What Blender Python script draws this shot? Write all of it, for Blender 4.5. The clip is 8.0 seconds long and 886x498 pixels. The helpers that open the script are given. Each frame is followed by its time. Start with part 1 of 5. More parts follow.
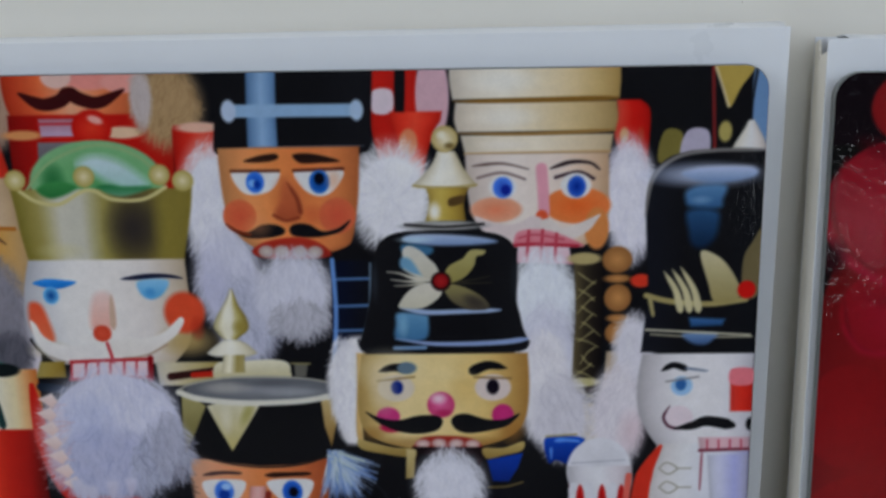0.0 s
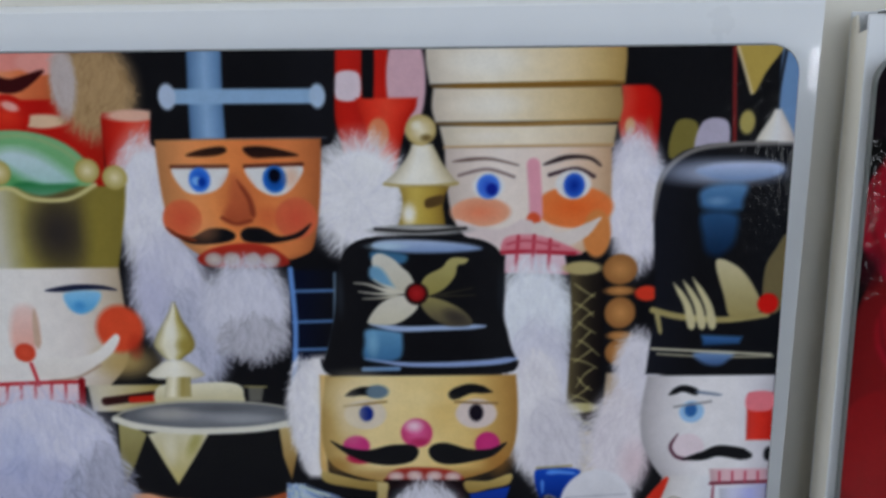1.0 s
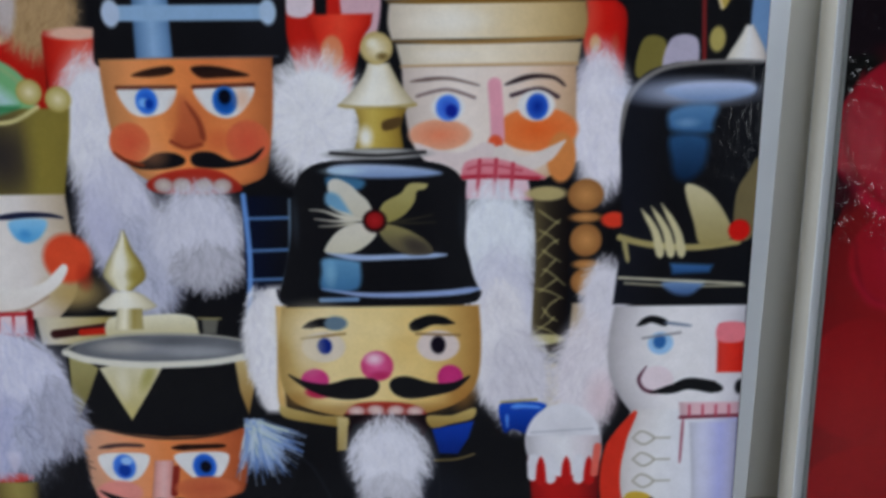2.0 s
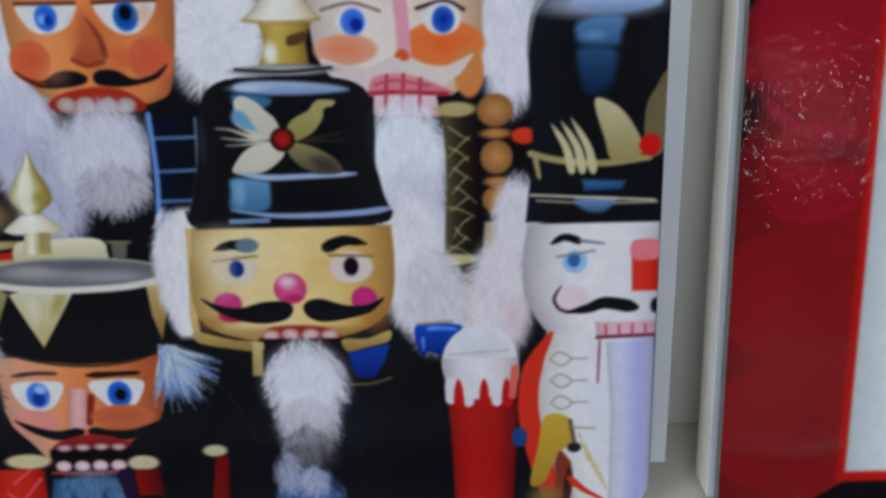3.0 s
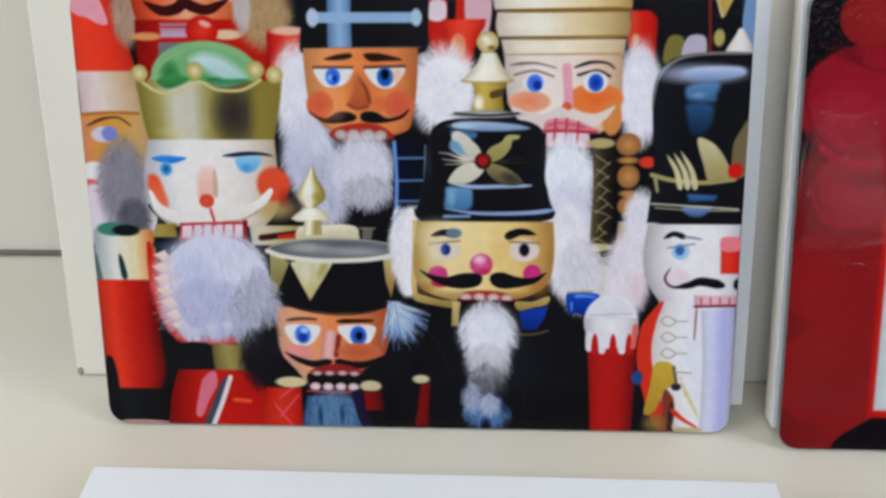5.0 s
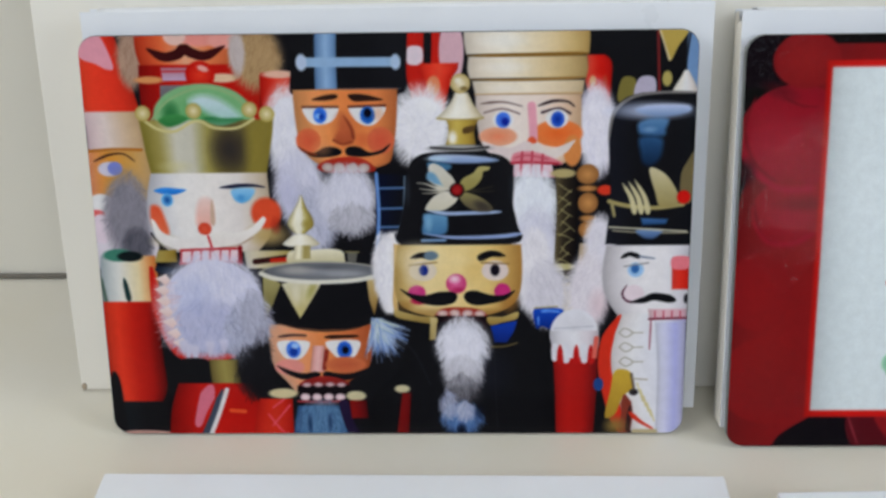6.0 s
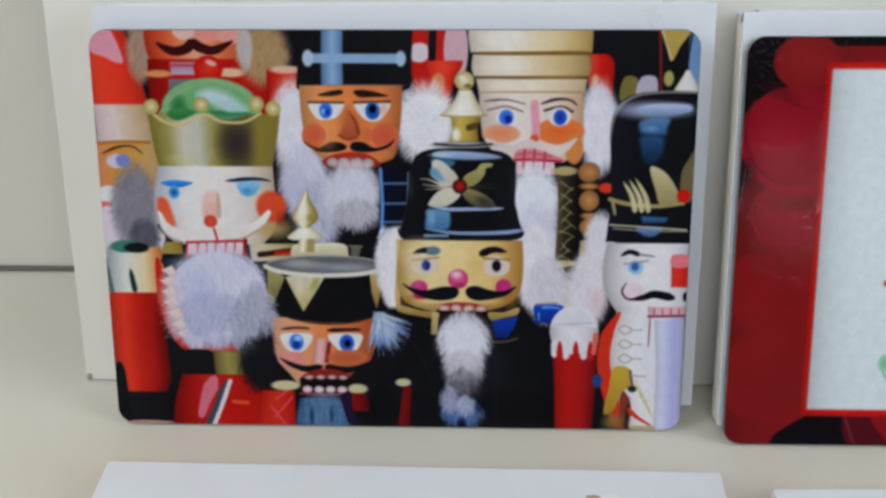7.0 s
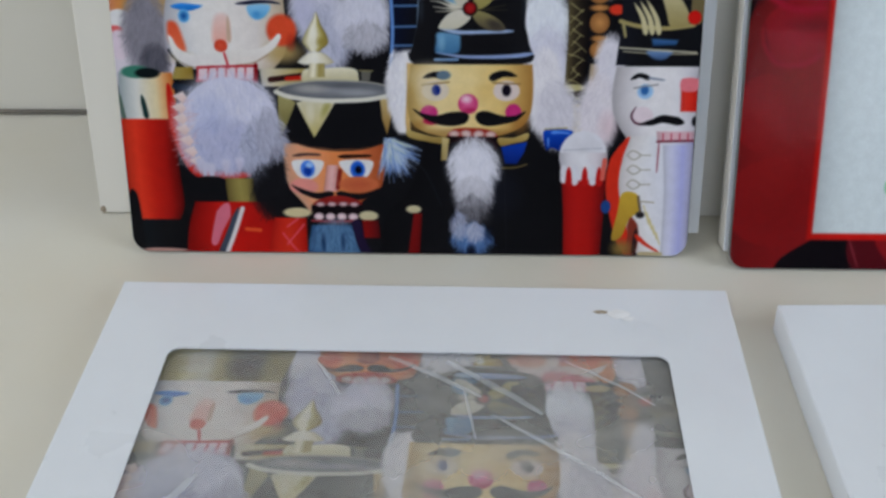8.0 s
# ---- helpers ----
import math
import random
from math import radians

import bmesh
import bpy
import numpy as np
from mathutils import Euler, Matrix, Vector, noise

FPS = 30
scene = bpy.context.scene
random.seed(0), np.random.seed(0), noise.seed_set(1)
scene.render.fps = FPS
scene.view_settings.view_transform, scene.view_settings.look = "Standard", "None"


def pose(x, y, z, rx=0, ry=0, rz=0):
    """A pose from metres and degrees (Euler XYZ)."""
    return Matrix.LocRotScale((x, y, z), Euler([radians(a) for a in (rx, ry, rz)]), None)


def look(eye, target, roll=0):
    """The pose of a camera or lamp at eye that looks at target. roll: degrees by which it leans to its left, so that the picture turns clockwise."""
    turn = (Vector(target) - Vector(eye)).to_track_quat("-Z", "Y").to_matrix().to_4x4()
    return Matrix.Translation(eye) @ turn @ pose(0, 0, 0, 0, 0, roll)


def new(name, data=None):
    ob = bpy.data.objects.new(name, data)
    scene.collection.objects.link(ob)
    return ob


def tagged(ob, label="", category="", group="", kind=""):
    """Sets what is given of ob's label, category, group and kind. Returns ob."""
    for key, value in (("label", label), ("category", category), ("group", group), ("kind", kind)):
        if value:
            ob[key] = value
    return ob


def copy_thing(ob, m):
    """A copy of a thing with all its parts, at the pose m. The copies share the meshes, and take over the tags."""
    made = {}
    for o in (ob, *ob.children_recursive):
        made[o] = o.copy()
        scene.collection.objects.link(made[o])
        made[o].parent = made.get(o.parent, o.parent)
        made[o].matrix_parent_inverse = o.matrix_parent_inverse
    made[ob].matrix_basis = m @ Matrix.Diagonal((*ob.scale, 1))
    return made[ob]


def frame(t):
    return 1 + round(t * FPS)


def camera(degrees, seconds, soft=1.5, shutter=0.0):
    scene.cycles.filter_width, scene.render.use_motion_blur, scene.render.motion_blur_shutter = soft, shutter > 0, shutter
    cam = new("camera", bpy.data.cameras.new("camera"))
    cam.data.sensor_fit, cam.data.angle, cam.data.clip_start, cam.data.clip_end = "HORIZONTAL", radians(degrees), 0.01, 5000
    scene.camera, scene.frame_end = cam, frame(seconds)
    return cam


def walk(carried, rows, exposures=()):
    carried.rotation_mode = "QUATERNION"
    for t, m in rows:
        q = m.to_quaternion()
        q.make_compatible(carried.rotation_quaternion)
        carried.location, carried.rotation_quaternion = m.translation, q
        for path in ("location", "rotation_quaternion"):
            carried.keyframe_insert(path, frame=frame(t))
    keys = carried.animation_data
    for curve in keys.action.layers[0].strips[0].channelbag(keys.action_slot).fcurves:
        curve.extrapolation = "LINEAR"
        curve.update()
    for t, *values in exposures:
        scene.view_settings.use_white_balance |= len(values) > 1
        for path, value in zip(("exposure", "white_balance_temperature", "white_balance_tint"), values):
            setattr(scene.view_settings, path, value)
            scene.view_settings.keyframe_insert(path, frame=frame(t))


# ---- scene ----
cam = camera(43.805, 8.0, soft=2.6)
# seconds, eye (x, y, z), yaw, pitch, roll
PATH = [
    (0.0, 0.0439, -0.3105, 0.3393, 0.868, -29.792, 1.240),
    (0.2, 0.0442, -0.2957, 0.3325, 1.030, -30.705, 1.123),
    (0.5, 0.0463, -0.2787, 0.3254, 0.690, -30.802, 1.068),
    (0.7, 0.0456, -0.2678, 0.3258, 0.410, -30.930, 0.904),
    (1.0, 0.0446, -0.2547, 0.3257, 0.087, -32.022, 0.701),
    (1.2, 0.0480, -0.2496, 0.3220, 0.195, -32.377, 0.725),
    (2.3, 0.0607, -0.2512, 0.3037, -0.413, -34.332, 0.761),
    (2.5, 0.0660, -0.2532, 0.2993, -0.707, -34.473, 0.763),
    (3.0, 0.0785, -0.2591, 0.2903, -1.167, -34.800, 0.855),
    (3.5, 0.0799, -0.2656, 0.2891, -0.872, -35.720, 0.790),
    (3.7, 0.0738, -0.2733, 0.2858, 0.157, -35.575, 0.843),
    (4.0, 0.0626, -0.2884, 0.2848, 1.631, -34.477, 1.179),
    (4.2, 0.0544, -0.2992, 0.2983, 2.866, -35.113, 1.179),
    (4.5, 0.0441, -0.3297, 0.3310, 2.611, -34.461, 1.085),
    (4.7, 0.0483, -0.3655, 0.3389, 3.697, -32.513, 1.631),
    (5.8, 0.0406, -0.4458, 0.3886, 1.261, -30.924, 1.274),
    (6.0, 0.0425, -0.4481, 0.3845, 1.276, -31.035, 1.184),
    (6.5, 0.0454, -0.4475, 0.3821, 1.452, -29.655, 0.898),
    (7.0, 0.0447, -0.4571, 0.3828, 1.954, -30.643, 0.677),
    (7.5, 0.0436, -0.4749, 0.3696, 2.283, -31.973, 0.860),
    (8.0, 0.0419, -0.4839, 0.3503, 2.093, -35.522, 0.816),
]
# the camera meters as it goes
EXPOSURES = [(0.0, -0.68, 6150, 10), (1.0, -0.56, 6150, 10), (2.5, -0.42, 6100, 10), (3.5, -0.32, 6200, 10), (4.0, -0.16, 6300, 10), (4.5, 0.06, 6400, 10), (6.0, -0.2, 6450, 10), (6.5, -0.18, 6450, 10), (7.2, -0.35, 6350, 10), (8.0, -0.46, 6200, 10)]
walk(cam, [(t, pose(x, y, z, 90 + pitch, roll, yaw)) for t, x, y, z, yaw, pitch, roll in PATH], EXPOSURES)

# ---- world and light ----
world = bpy.data.worlds.new("world")
scene.world = world
world.use_nodes = True
wn = world.node_tree
sky = wn.nodes.new("ShaderNodeTexSky")
sky.sky_type, sky.sun_disc = "NISHITA", False
sky.sun_elevation, sky.sun_rotation = radians(35), radians(240)
wn.links.new(sky.outputs[0], wn.nodes["Background"].inputs[0])
wn.nodes["Background"].inputs[1].default_value = 0.12


def window_light(eye, target, sx, sy, watts, colour):
    data = bpy.data.lights.new("window_light", "AREA")
    data.shape, data.size, data.size_y, data.energy, data.color = "RECTANGLE", sx, sy, watts, colour
    new("window_light", data).matrix_world = look(eye, target)


# daylight through the windows in both side walls, and a lesser one added as fill in the unseen wall facing the shelf
window_light((-2.06, -1.00, 1.20), (0.1, 0.0, 0.1), 1.2, 1.3, 23.0, (0.87, 0.93, 1.0))
window_light((2.26, -1.00, 1.30), (0.1, 0.0, 0.15), 1.2, 1.4, 28.0, (0.87, 0.93, 1.0))
window_light((0.25, -1.66, 1.25), (0.1, 0.0, 0.15), 1.1, 1.2, 9.0, (0.87, 0.93, 1.0))
# a small low lamp added beside it, whose glint the pebbled glass picks up
window_light((0.75, -1.672, 0.29), (0.2, 0.0, 0.1), 0.08, 0.09, 0.8, (0.95, 0.97, 1.0))


# ---- materials ----
def lin(c):
    return tuple(((v / 255 + 0.055) / 1.055) ** 2.4 if v > 10.3 else v / 255 / 12.92 for v in c)


def material(name, colour, rough=0.5, spread=0.06, scale=40.0, bump=0.05, grain=900.0, coat=0.0, stain=None, spec=0.5):
    """A surface with cloudy variation of its colour at two scales and fine relief."""
    m = bpy.data.materials.new(name)
    m.use_nodes = True
    n, l = m.node_tree.nodes, m.node_tree.links
    p = n["Principled BSDF"]
    pos = n.new("ShaderNodeTexCoord")
    big, fine = n.new("ShaderNodeTexNoise"), n.new("ShaderNodeTexNoise")
    big.inputs["Scale"].default_value, big.inputs["Detail"].default_value = scale, 5
    fine.inputs["Scale"].default_value, fine.inputs["Detail"].default_value = grain, 3
    for t in (big, fine):
        l.new(pos.outputs["Object"], t.inputs["Vector"])
    ramp = n.new("ShaderNodeValToRGB")
    dark = stain or tuple(c * (1 - spread * 2.2) for c in colour)
    ramp.color_ramp.elements[0].position, ramp.color_ramp.elements[1].position = 0.25, 0.62
    ramp.color_ramp.elements[0].color = (*dark, 1)
    ramp.color_ramp.elements[1].color = (*colour, 1)
    l.new(big.outputs[0], ramp.inputs[0])
    l.new(ramp.outputs[0], p.inputs["Base Color"])
    rr = n.new("ShaderNodeMapRange")
    rr.inputs["To Min"].default_value, rr.inputs["To Max"].default_value = rough - 0.08, rough + 0.08
    l.new(big.outputs[0], rr.inputs[0])
    l.new(rr.outputs[0], p.inputs["Roughness"])
    b = n.new("ShaderNodeBump")
    b.inputs["Strength"].default_value, b.inputs["Distance"].default_value = bump, 0.0004
    l.new(fine.outputs[0], b.inputs["Height"])
    l.new(b.outputs[0], p.inputs["Normal"])
    p.inputs["Coat Weight"].default_value = coat
    p.inputs["Specular IOR Level"].default_value = spec
    return m


def print_material(name, relief, gloss, blur):
    """Printed ink under a pebbled glass face: the print's own colours, a little grain, and a glossy rippled coat."""
    m = bpy.data.materials.new(name)
    m.use_nodes = True
    n, l = m.node_tree.nodes, m.node_tree.links
    p = n["Principled BSDF"]
    ink = n.new("ShaderNodeVertexColor")
    ink.layer_name = "ink"
    pos = n.new("ShaderNodeTexCoord")
    grain, pebble = n.new("ShaderNodeTexNoise"), n.new("ShaderNodeTexNoise")
    grain.inputs["Scale"].default_value, grain.inputs["Detail"].default_value = 1100, 3
    pebble.inputs["Scale"].default_value, pebble.inputs["Detail"].default_value = 520, 1
    stretch = n.new("ShaderNodeMapping")
    stretch.inputs["Scale"].default_value = (1.0, 1.0, 0.6)
    l.new(pos.outputs["Object"], grain.inputs["Vector"])
    l.new(pos.outputs["Object"], stretch.inputs["Vector"])
    l.new(stretch.outputs[0], pebble.inputs["Vector"])
    rng = n.new("ShaderNodeMapRange")
    rng.inputs["To Min"].default_value, rng.inputs["To Max"].default_value = 0.84, 0.96
    l.new(grain.outputs[0], rng.inputs[0])
    mottle = n.new("ShaderNodeTexNoise")
    mottle.inputs["Scale"].default_value, mottle.inputs["Detail"].default_value = 190, 4
    l.new(pos.outputs["Object"], mottle.inputs["Vector"])
    add = n.new("ShaderNodeMath")
    add.operation = "MULTIPLY_ADD"
    add.inputs[1].default_value = 0.22
    l.new(mottle.outputs[0], add.inputs[0])
    l.new(rng.outputs[0], add.inputs[2])
    mix = n.new("ShaderNodeVectorMath")
    mix.operation = "SCALE"
    l.new(ink.outputs[0], mix.inputs[0])
    l.new(add.outputs[0], mix.inputs["Scale"])
    l.new(mix.outputs[0], p.inputs["Base Color"])
    p.inputs["Roughness"].default_value = 0.6
    p.inputs["Specular IOR Level"].default_value = 0.0
    b = n.new("ShaderNodeBump")
    b.inputs["Strength"].default_value, b.inputs["Distance"].default_value = relief, 0.0006
    l.new(pebble.outputs[0], b.inputs["Height"])
    p.inputs["Coat Weight"].default_value, p.inputs["Coat Roughness"].default_value = gloss, blur
    l.new(b.outputs[0], p.inputs["Coat Normal"])
    return m


def film_material():
    """Thin shrink film: mostly clear, with sheen and a milky cast."""
    m = bpy.data.materials.new("clear_film")
    m.use_nodes = True
    n, l = m.node_tree.nodes, m.node_tree.links
    outp = n["Material Output"]
    n.remove(n["Principled BSDF"])
    clear, gloss, milk = n.new("ShaderNodeBsdfTransparent"), n.new("ShaderNodeBsdfGlossy"), n.new("ShaderNodeBsdfDiffuse")
    milk.inputs[0].default_value = (0.62, 0.61, 0.57, 1)
    gloss.inputs["Roughness"].default_value = 0.16
    pos, cloud, fine = n.new("ShaderNodeTexCoord"), n.new("ShaderNodeTexNoise"), n.new("ShaderNodeTexNoise")
    cloud.inputs["Scale"].default_value, cloud.inputs["Detail"].default_value = 24, 4
    fine.inputs["Scale"].default_value, fine.inputs["Distortion"].default_value = 60, 1.5
    l.new(pos.outputs["Object"], cloud.inputs["Vector"])
    l.new(pos.outputs["Object"], fine.inputs["Vector"])
    rng = n.new("ShaderNodeMapRange")
    rng.inputs["To Min"].default_value, rng.inputs["To Max"].default_value = 0.22, 0.46
    rng.inputs["From Min"].default_value, rng.inputs["From Max"].default_value = 0.3, 0.7
    l.new(cloud.outputs[0], rng.inputs[0])
    b = n.new("ShaderNodeBump")
    b.inputs["Strength"].default_value, b.inputs["Distance"].default_value = 0.6, 0.004
    l.new(fine.outputs[0], b.inputs["Height"])
    l.new(b.outputs[0], gloss.inputs["Normal"])
    one, two = n.new("ShaderNodeMixShader"), n.new("ShaderNodeMixShader")
    l.new(rng.outputs[0], one.inputs[0])
    l.new(clear.outputs[0], one.inputs[1])
    l.new(milk.outputs[0], one.inputs[2])
    two.inputs[0].default_value = 0.09
    l.new(one.outputs[0], two.inputs[1])
    l.new(gloss.outputs[0], two.inputs[2])
    l.new(two.outputs[0], outp.inputs[0])
    return m


PAINT = material("cream_paint", (0.80, 0.765, 0.67), 0.45, 0.02, 5, 0.06, 500, stain=(0.76, 0.70, 0.55))
FOAM = material("white_foam_board", (0.87, 0.835, 0.75), 0.6, 0.015, 14, 0.04, 700)
# white card; the bluish cast of reflected sky is put into its colour
CARD = material("white_gloss_card", (0.86, 0.885, 0.92), 0.30, 0.015, 30, 0.05, 1100, coat=0.35)
# same carton's sides; the warm light falling on them is put into the colour
CARD_SIDE = material("warm_lit_side_card", (0.88, 0.84, 0.75), 0.55, 0.02, 40, 0.06, 900)
CARD_EDGE = material("grey_raw_card", (0.52, 0.49, 0.42), 0.8, 0.08, 60, 0.2, 900)
JOINT = material("dark_joint", (0.20, 0.18, 0.15), 0.8, 0.1, 30, 0.1)
GLASS_EDGE = material("frosted_glass_edge", (0.16, 0.17, 0.17), 0.3, 0.1, 60, 0.02)
WALL = material("grey_wall_paint", (0.80, 0.77, 0.68), 0.7, 0.02, 6, 0.1, 300)
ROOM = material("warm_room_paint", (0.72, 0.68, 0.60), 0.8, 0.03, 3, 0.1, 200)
# darkened for the unseen front wall, so the glossy prints reflect less haze
SHADE_WALL = material("dark_unseen_wall", (0.24, 0.22, 0.20), 0.8, 0.05, 3, 0.1, 200)
FLOORING = material("brown_floor", (0.22, 0.16, 0.10), 0.5, 0.1, 5, 0.1, 100)
PAPER = material("torn_white_paper", (0.96, 0.96, 0.96), 0.85, 0.03, 200, 0.4, 900)
BROWN = material("brown_torn_core", (0.46, 0.38, 0.28), 0.9, 0.1, 200, 0.4, 900)
FRAME = material("white_window_frame", (0.8, 0.8, 0.78), 0.4, 0.02, 10)
INK = print_material("printed_glass", 0.20, 0.16, 0.14)
PEBBLED = print_material("printed_pebbled_glass", 0.34, 0.18, 0.06)
FILM = film_material()


# ---- helpers for meshes ----
def mesh_of(name, bm, mat, smooth=False):
    me = bpy.data.meshes.new(name)
    bm.to_mesh(me)
    bm.free()
    me.materials.append(mat)
    if smooth:
        me.shade_smooth()
    return me


def part(name, bm, mat, parent=None, label="", smooth=False):
    ob = new(name, mesh_of(name, bm, mat, smooth))
    ob.parent = parent
    if label:
        tagged(ob, label)
    return ob


def slab(x0, x1, y0, y1, z0, z1, bevel=0.0, seg=2):
    bm = bmesh.new()
    bmesh.ops.create_cube(bm, size=1, matrix=Matrix.Translation(((x0 + x1) / 2, (y0 + y1) / 2, (z0 + z1) / 2)) @ Matrix.Diagonal((x1 - x0, y1 - y0, z1 - z0, 1)))
    if bevel:
        bmesh.ops.bevel(bm, geom=bm.edges[:], offset=bevel, segments=seg, affect="EDGES", profile=0.5)
    return bm


def rounded(w, h, r, steps=8, cx=0.0, cy=0.0):
    """Outline of a rounded rectangle about (cx, cy)."""
    pts = []
    for k, (sx, sy) in enumerate(((1, 1), (-1, 1), (-1, -1), (1, -1))):
        for i in range(steps + 1):
            a = math.pi / 2 * (k + i / steps)
            pts.append((cx + sx * (w / 2 - r) + r * math.cos(a), cy + sy * (h / 2 - r) + r * math.sin(a)))
    return pts


def plate(outline, thick, bevel=0.0006):
    """A plate in the xz plane, its face at y = 0, its back at y = thick."""
    bm = bmesh.new()
    rings = []
    cx, cz = sum(p[0] for p in outline) / len(outline), sum(p[1] for p in outline) / len(outline)
    for y, inset in ((0, bevel), (bevel, 0), (thick - bevel, 0), (thick, bevel)):
        ring = []
        for x, z in outline:
            d = math.hypot(x - cx, z - cz)
            ring.append(bm.verts.new((x - (x - cx) / d * inset, y, z - (z - cz) / d * inset)))
        rings.append(ring)
    n = len(outline)
    for a, b in zip(rings, rings[1:]):
        for i in range(n):
            bm.faces.new((a[i], a[(i + 1) % n], b[(i + 1) % n], b[i]))
    bm.faces.new(rings[0][::-1])
    bm.faces.new(rings[-1])
    bmesh.ops.recalc_face_normals(bm, faces=bm.faces[:])
    return bm


# ---- printed artwork ----
BLACK = (25, 25, 29)
BOARD_W, BOARD_H, CORNER = 300.0, 208.6, 9.0


class Artwork:
    """A print drawn area by area, in millimetres on the board: u across from its middle, v up from its lower edge. Each area covers the ones before, with soft edges."""
    def __init__(self, board, ink_material, step=0.36):
        self.ink_material = ink_material
        self.board, self.rng, self.labels = board, random.Random(7), []
        self.us = np.linspace(-BOARD_W / 2 + 0.3, BOARD_W / 2 - 0.3, int(BOARD_W / step))
        self.vs = np.linspace(0.3, BOARD_H - 0.3, int(BOARD_H / step))
        self.ink = np.zeros((len(self.vs), len(self.us), 3)) + 20.0
        self.owner = np.zeros((len(self.vs), len(self.us)), int)

    def figure(self, label):
        self.labels.append(label)

    def area(self, u0, u1, v0, v1):
        i0, i1 = np.searchsorted(self.vs, (v0, v1))
        j0, j1 = np.searchsorted(self.us, (u0, u1))
        if i1 <= i0 or j1 <= j0:
            return None
        uu, vv = np.meshgrid(self.us[j0:j1], self.vs[i0:i1])
        return (slice(i0, i1), slice(j0, j1)), uu, vv

    def lay(self, where, cover, colour):
        cover = np.clip(cover, 0, 1)[..., None]
        self.ink[where] = self.ink[where] * (1 - cover) + np.asarray(colour, float) * cover
        self.owner[where] = np.where(cover[..., 0] > 0.5, len(self.labels) - 1, self.owner[where])

    def round(self, at, ru, rv, turn):
        m = max(ru, rv) * 1.3 + 1
        got = self.area(at[0] - m, at[0] + m, at[1] - m, at[1] + m)
        if not got:
            return None
        where, uu, vv = got
        c, s = math.cos(radians(turn)), math.sin(radians(turn))
        x, y = (uu - at[0]) * c + (vv - at[1]) * s, -(uu - at[0]) * s + (vv - at[1]) * c
        return where, np.sqrt((x / ru) ** 2 + (y / rv) ** 2)

    def oval(self, at, ru, rv, colour, edge=None, turn=0, soft=0.9):
        got = self.round(at, ru, rv, turn)
        if got:
            where, d = got
            f = np.clip(d, 0, 1)[..., None]
            self.lay(where, (1 - d) * min(ru, rv) / soft + 0.5, np.asarray(colour, float) * (1 - f) + np.asarray(edge or colour, float) * f)

    def glow(self, at, ru, rv, colour, strength=0.8, turn=0):
        """Airbrushed ink, thickest in the middle."""
        got = self.round(at, ru, rv, turn)
        if got:
            where, d = got
            self.lay(where, strength * np.clip(1 - d * d, 0, 1) ** 1.5, colour)

    def curve(self, pts, closed=False, steps=6):
        res, n = [], len(pts)
        for i in range(n if closed else n - 1):
            p = [pts[(i + k) % n] if closed else pts[max(0, min(n - 1, i + k))] for k in (-1, 0, 1, 2)]
            for s in range(steps):
                t = s / steps
                res.append(tuple(0.5 * (2 * p[1][d] + (p[2][d] - p[0][d]) * t + (2 * p[0][d] - 5 * p[1][d] + 4 * p[2][d] - p[3][d]) * t * t + (3 * p[1][d] - p[0][d] - 3 * p[2][d] + p[3][d]) * t ** 3) for d in (0, 1)))
        return res if closed else res + [pts[-1]]

    def turned(self, rows, *ramp, soft=0.9):
        """A turned form seen from the front: rows of height, left and right edge, its colours running across; it darkens a little to its sides."""
        left, right = np.array(self.curve([(a, v) for v, a, b in rows], False, 8)), np.array(self.curve([(b, v) for v, a, b in rows], False, 8))
        if left[0, 1] > left[-1, 1]:
            left, right = left[::-1], right[::-1]
        v0, v1 = left[0, 1], left[-1, 1]
        got = self.area(left[:, 0].min() - 1, right[:, 0].max() + 1, v0 - 1, v1 + 1)
        if not got:
            return
        where, uu, vv = got
        a, b = np.interp(vv, left[:, 1], left[:, 0]), np.interp(vv, right[:, 1], right[:, 0])
        s = np.clip((uu - a) / np.maximum(b - a, 0.1), 0, 1)
        d = np.minimum(np.minimum(uu - a, b - uu), np.minimum(vv - v0, v1 - vv))
        stops = np.linspace(0, 1, len(ramp))
        colour = np.stack([np.interp(s, stops, [k[i] for k in ramp]) for i in range(3)], -1)
        colour *= (1 - 0.15 * np.abs(2 * s - 1) ** 4)[..., None]
        self.lay(where, d / soft + 0.5, colour)

    def stroke(self, pts, width, colour, end=None, soft=0.8, cover=1.0):
        """A brush stroke; with an end width it swells or thins along its way."""
        line = np.array(self.curve(pts))
        n = len(line) - 1
        t = np.linspace(0, 1, n + 1)
        if end is None or end == width:
            w, end = np.full(n + 1, width / 2), width
        else:
            w = (width + (end - width) * np.sin(t * math.pi / 2)) / 2 * np.minimum(1, np.minimum(0.25 + 3 * t, 0.45 + 5 * (1 - t)))
        m = max(width, end) / 2 + 1
        got = self.area(line[:, 0].min() - m, line[:, 0].max() + m, line[:, 1].min() - m, line[:, 1].max() + m)
        if not got:
            return
        where, uu, vv = got
        best = np.full(uu.shape, -9.0)
        for i in range(n):
            (x0, y0), (x1, y1) = line[i], line[i + 1]
            dx, dy = x1 - x0, y1 - y0
            f = np.clip(((uu - x0) * dx + (vv - y0) * dy) / (dx * dx + dy * dy + 1e-9), 0, 1)
            best = np.maximum(best, w[i] + (w[i + 1] - w[i]) * f - np.hypot(uu - x0 - dx * f, vv - y0 - dy * f))
        self.lay(where, np.clip(best / soft + 0.5, 0, 1) * cover, colour)

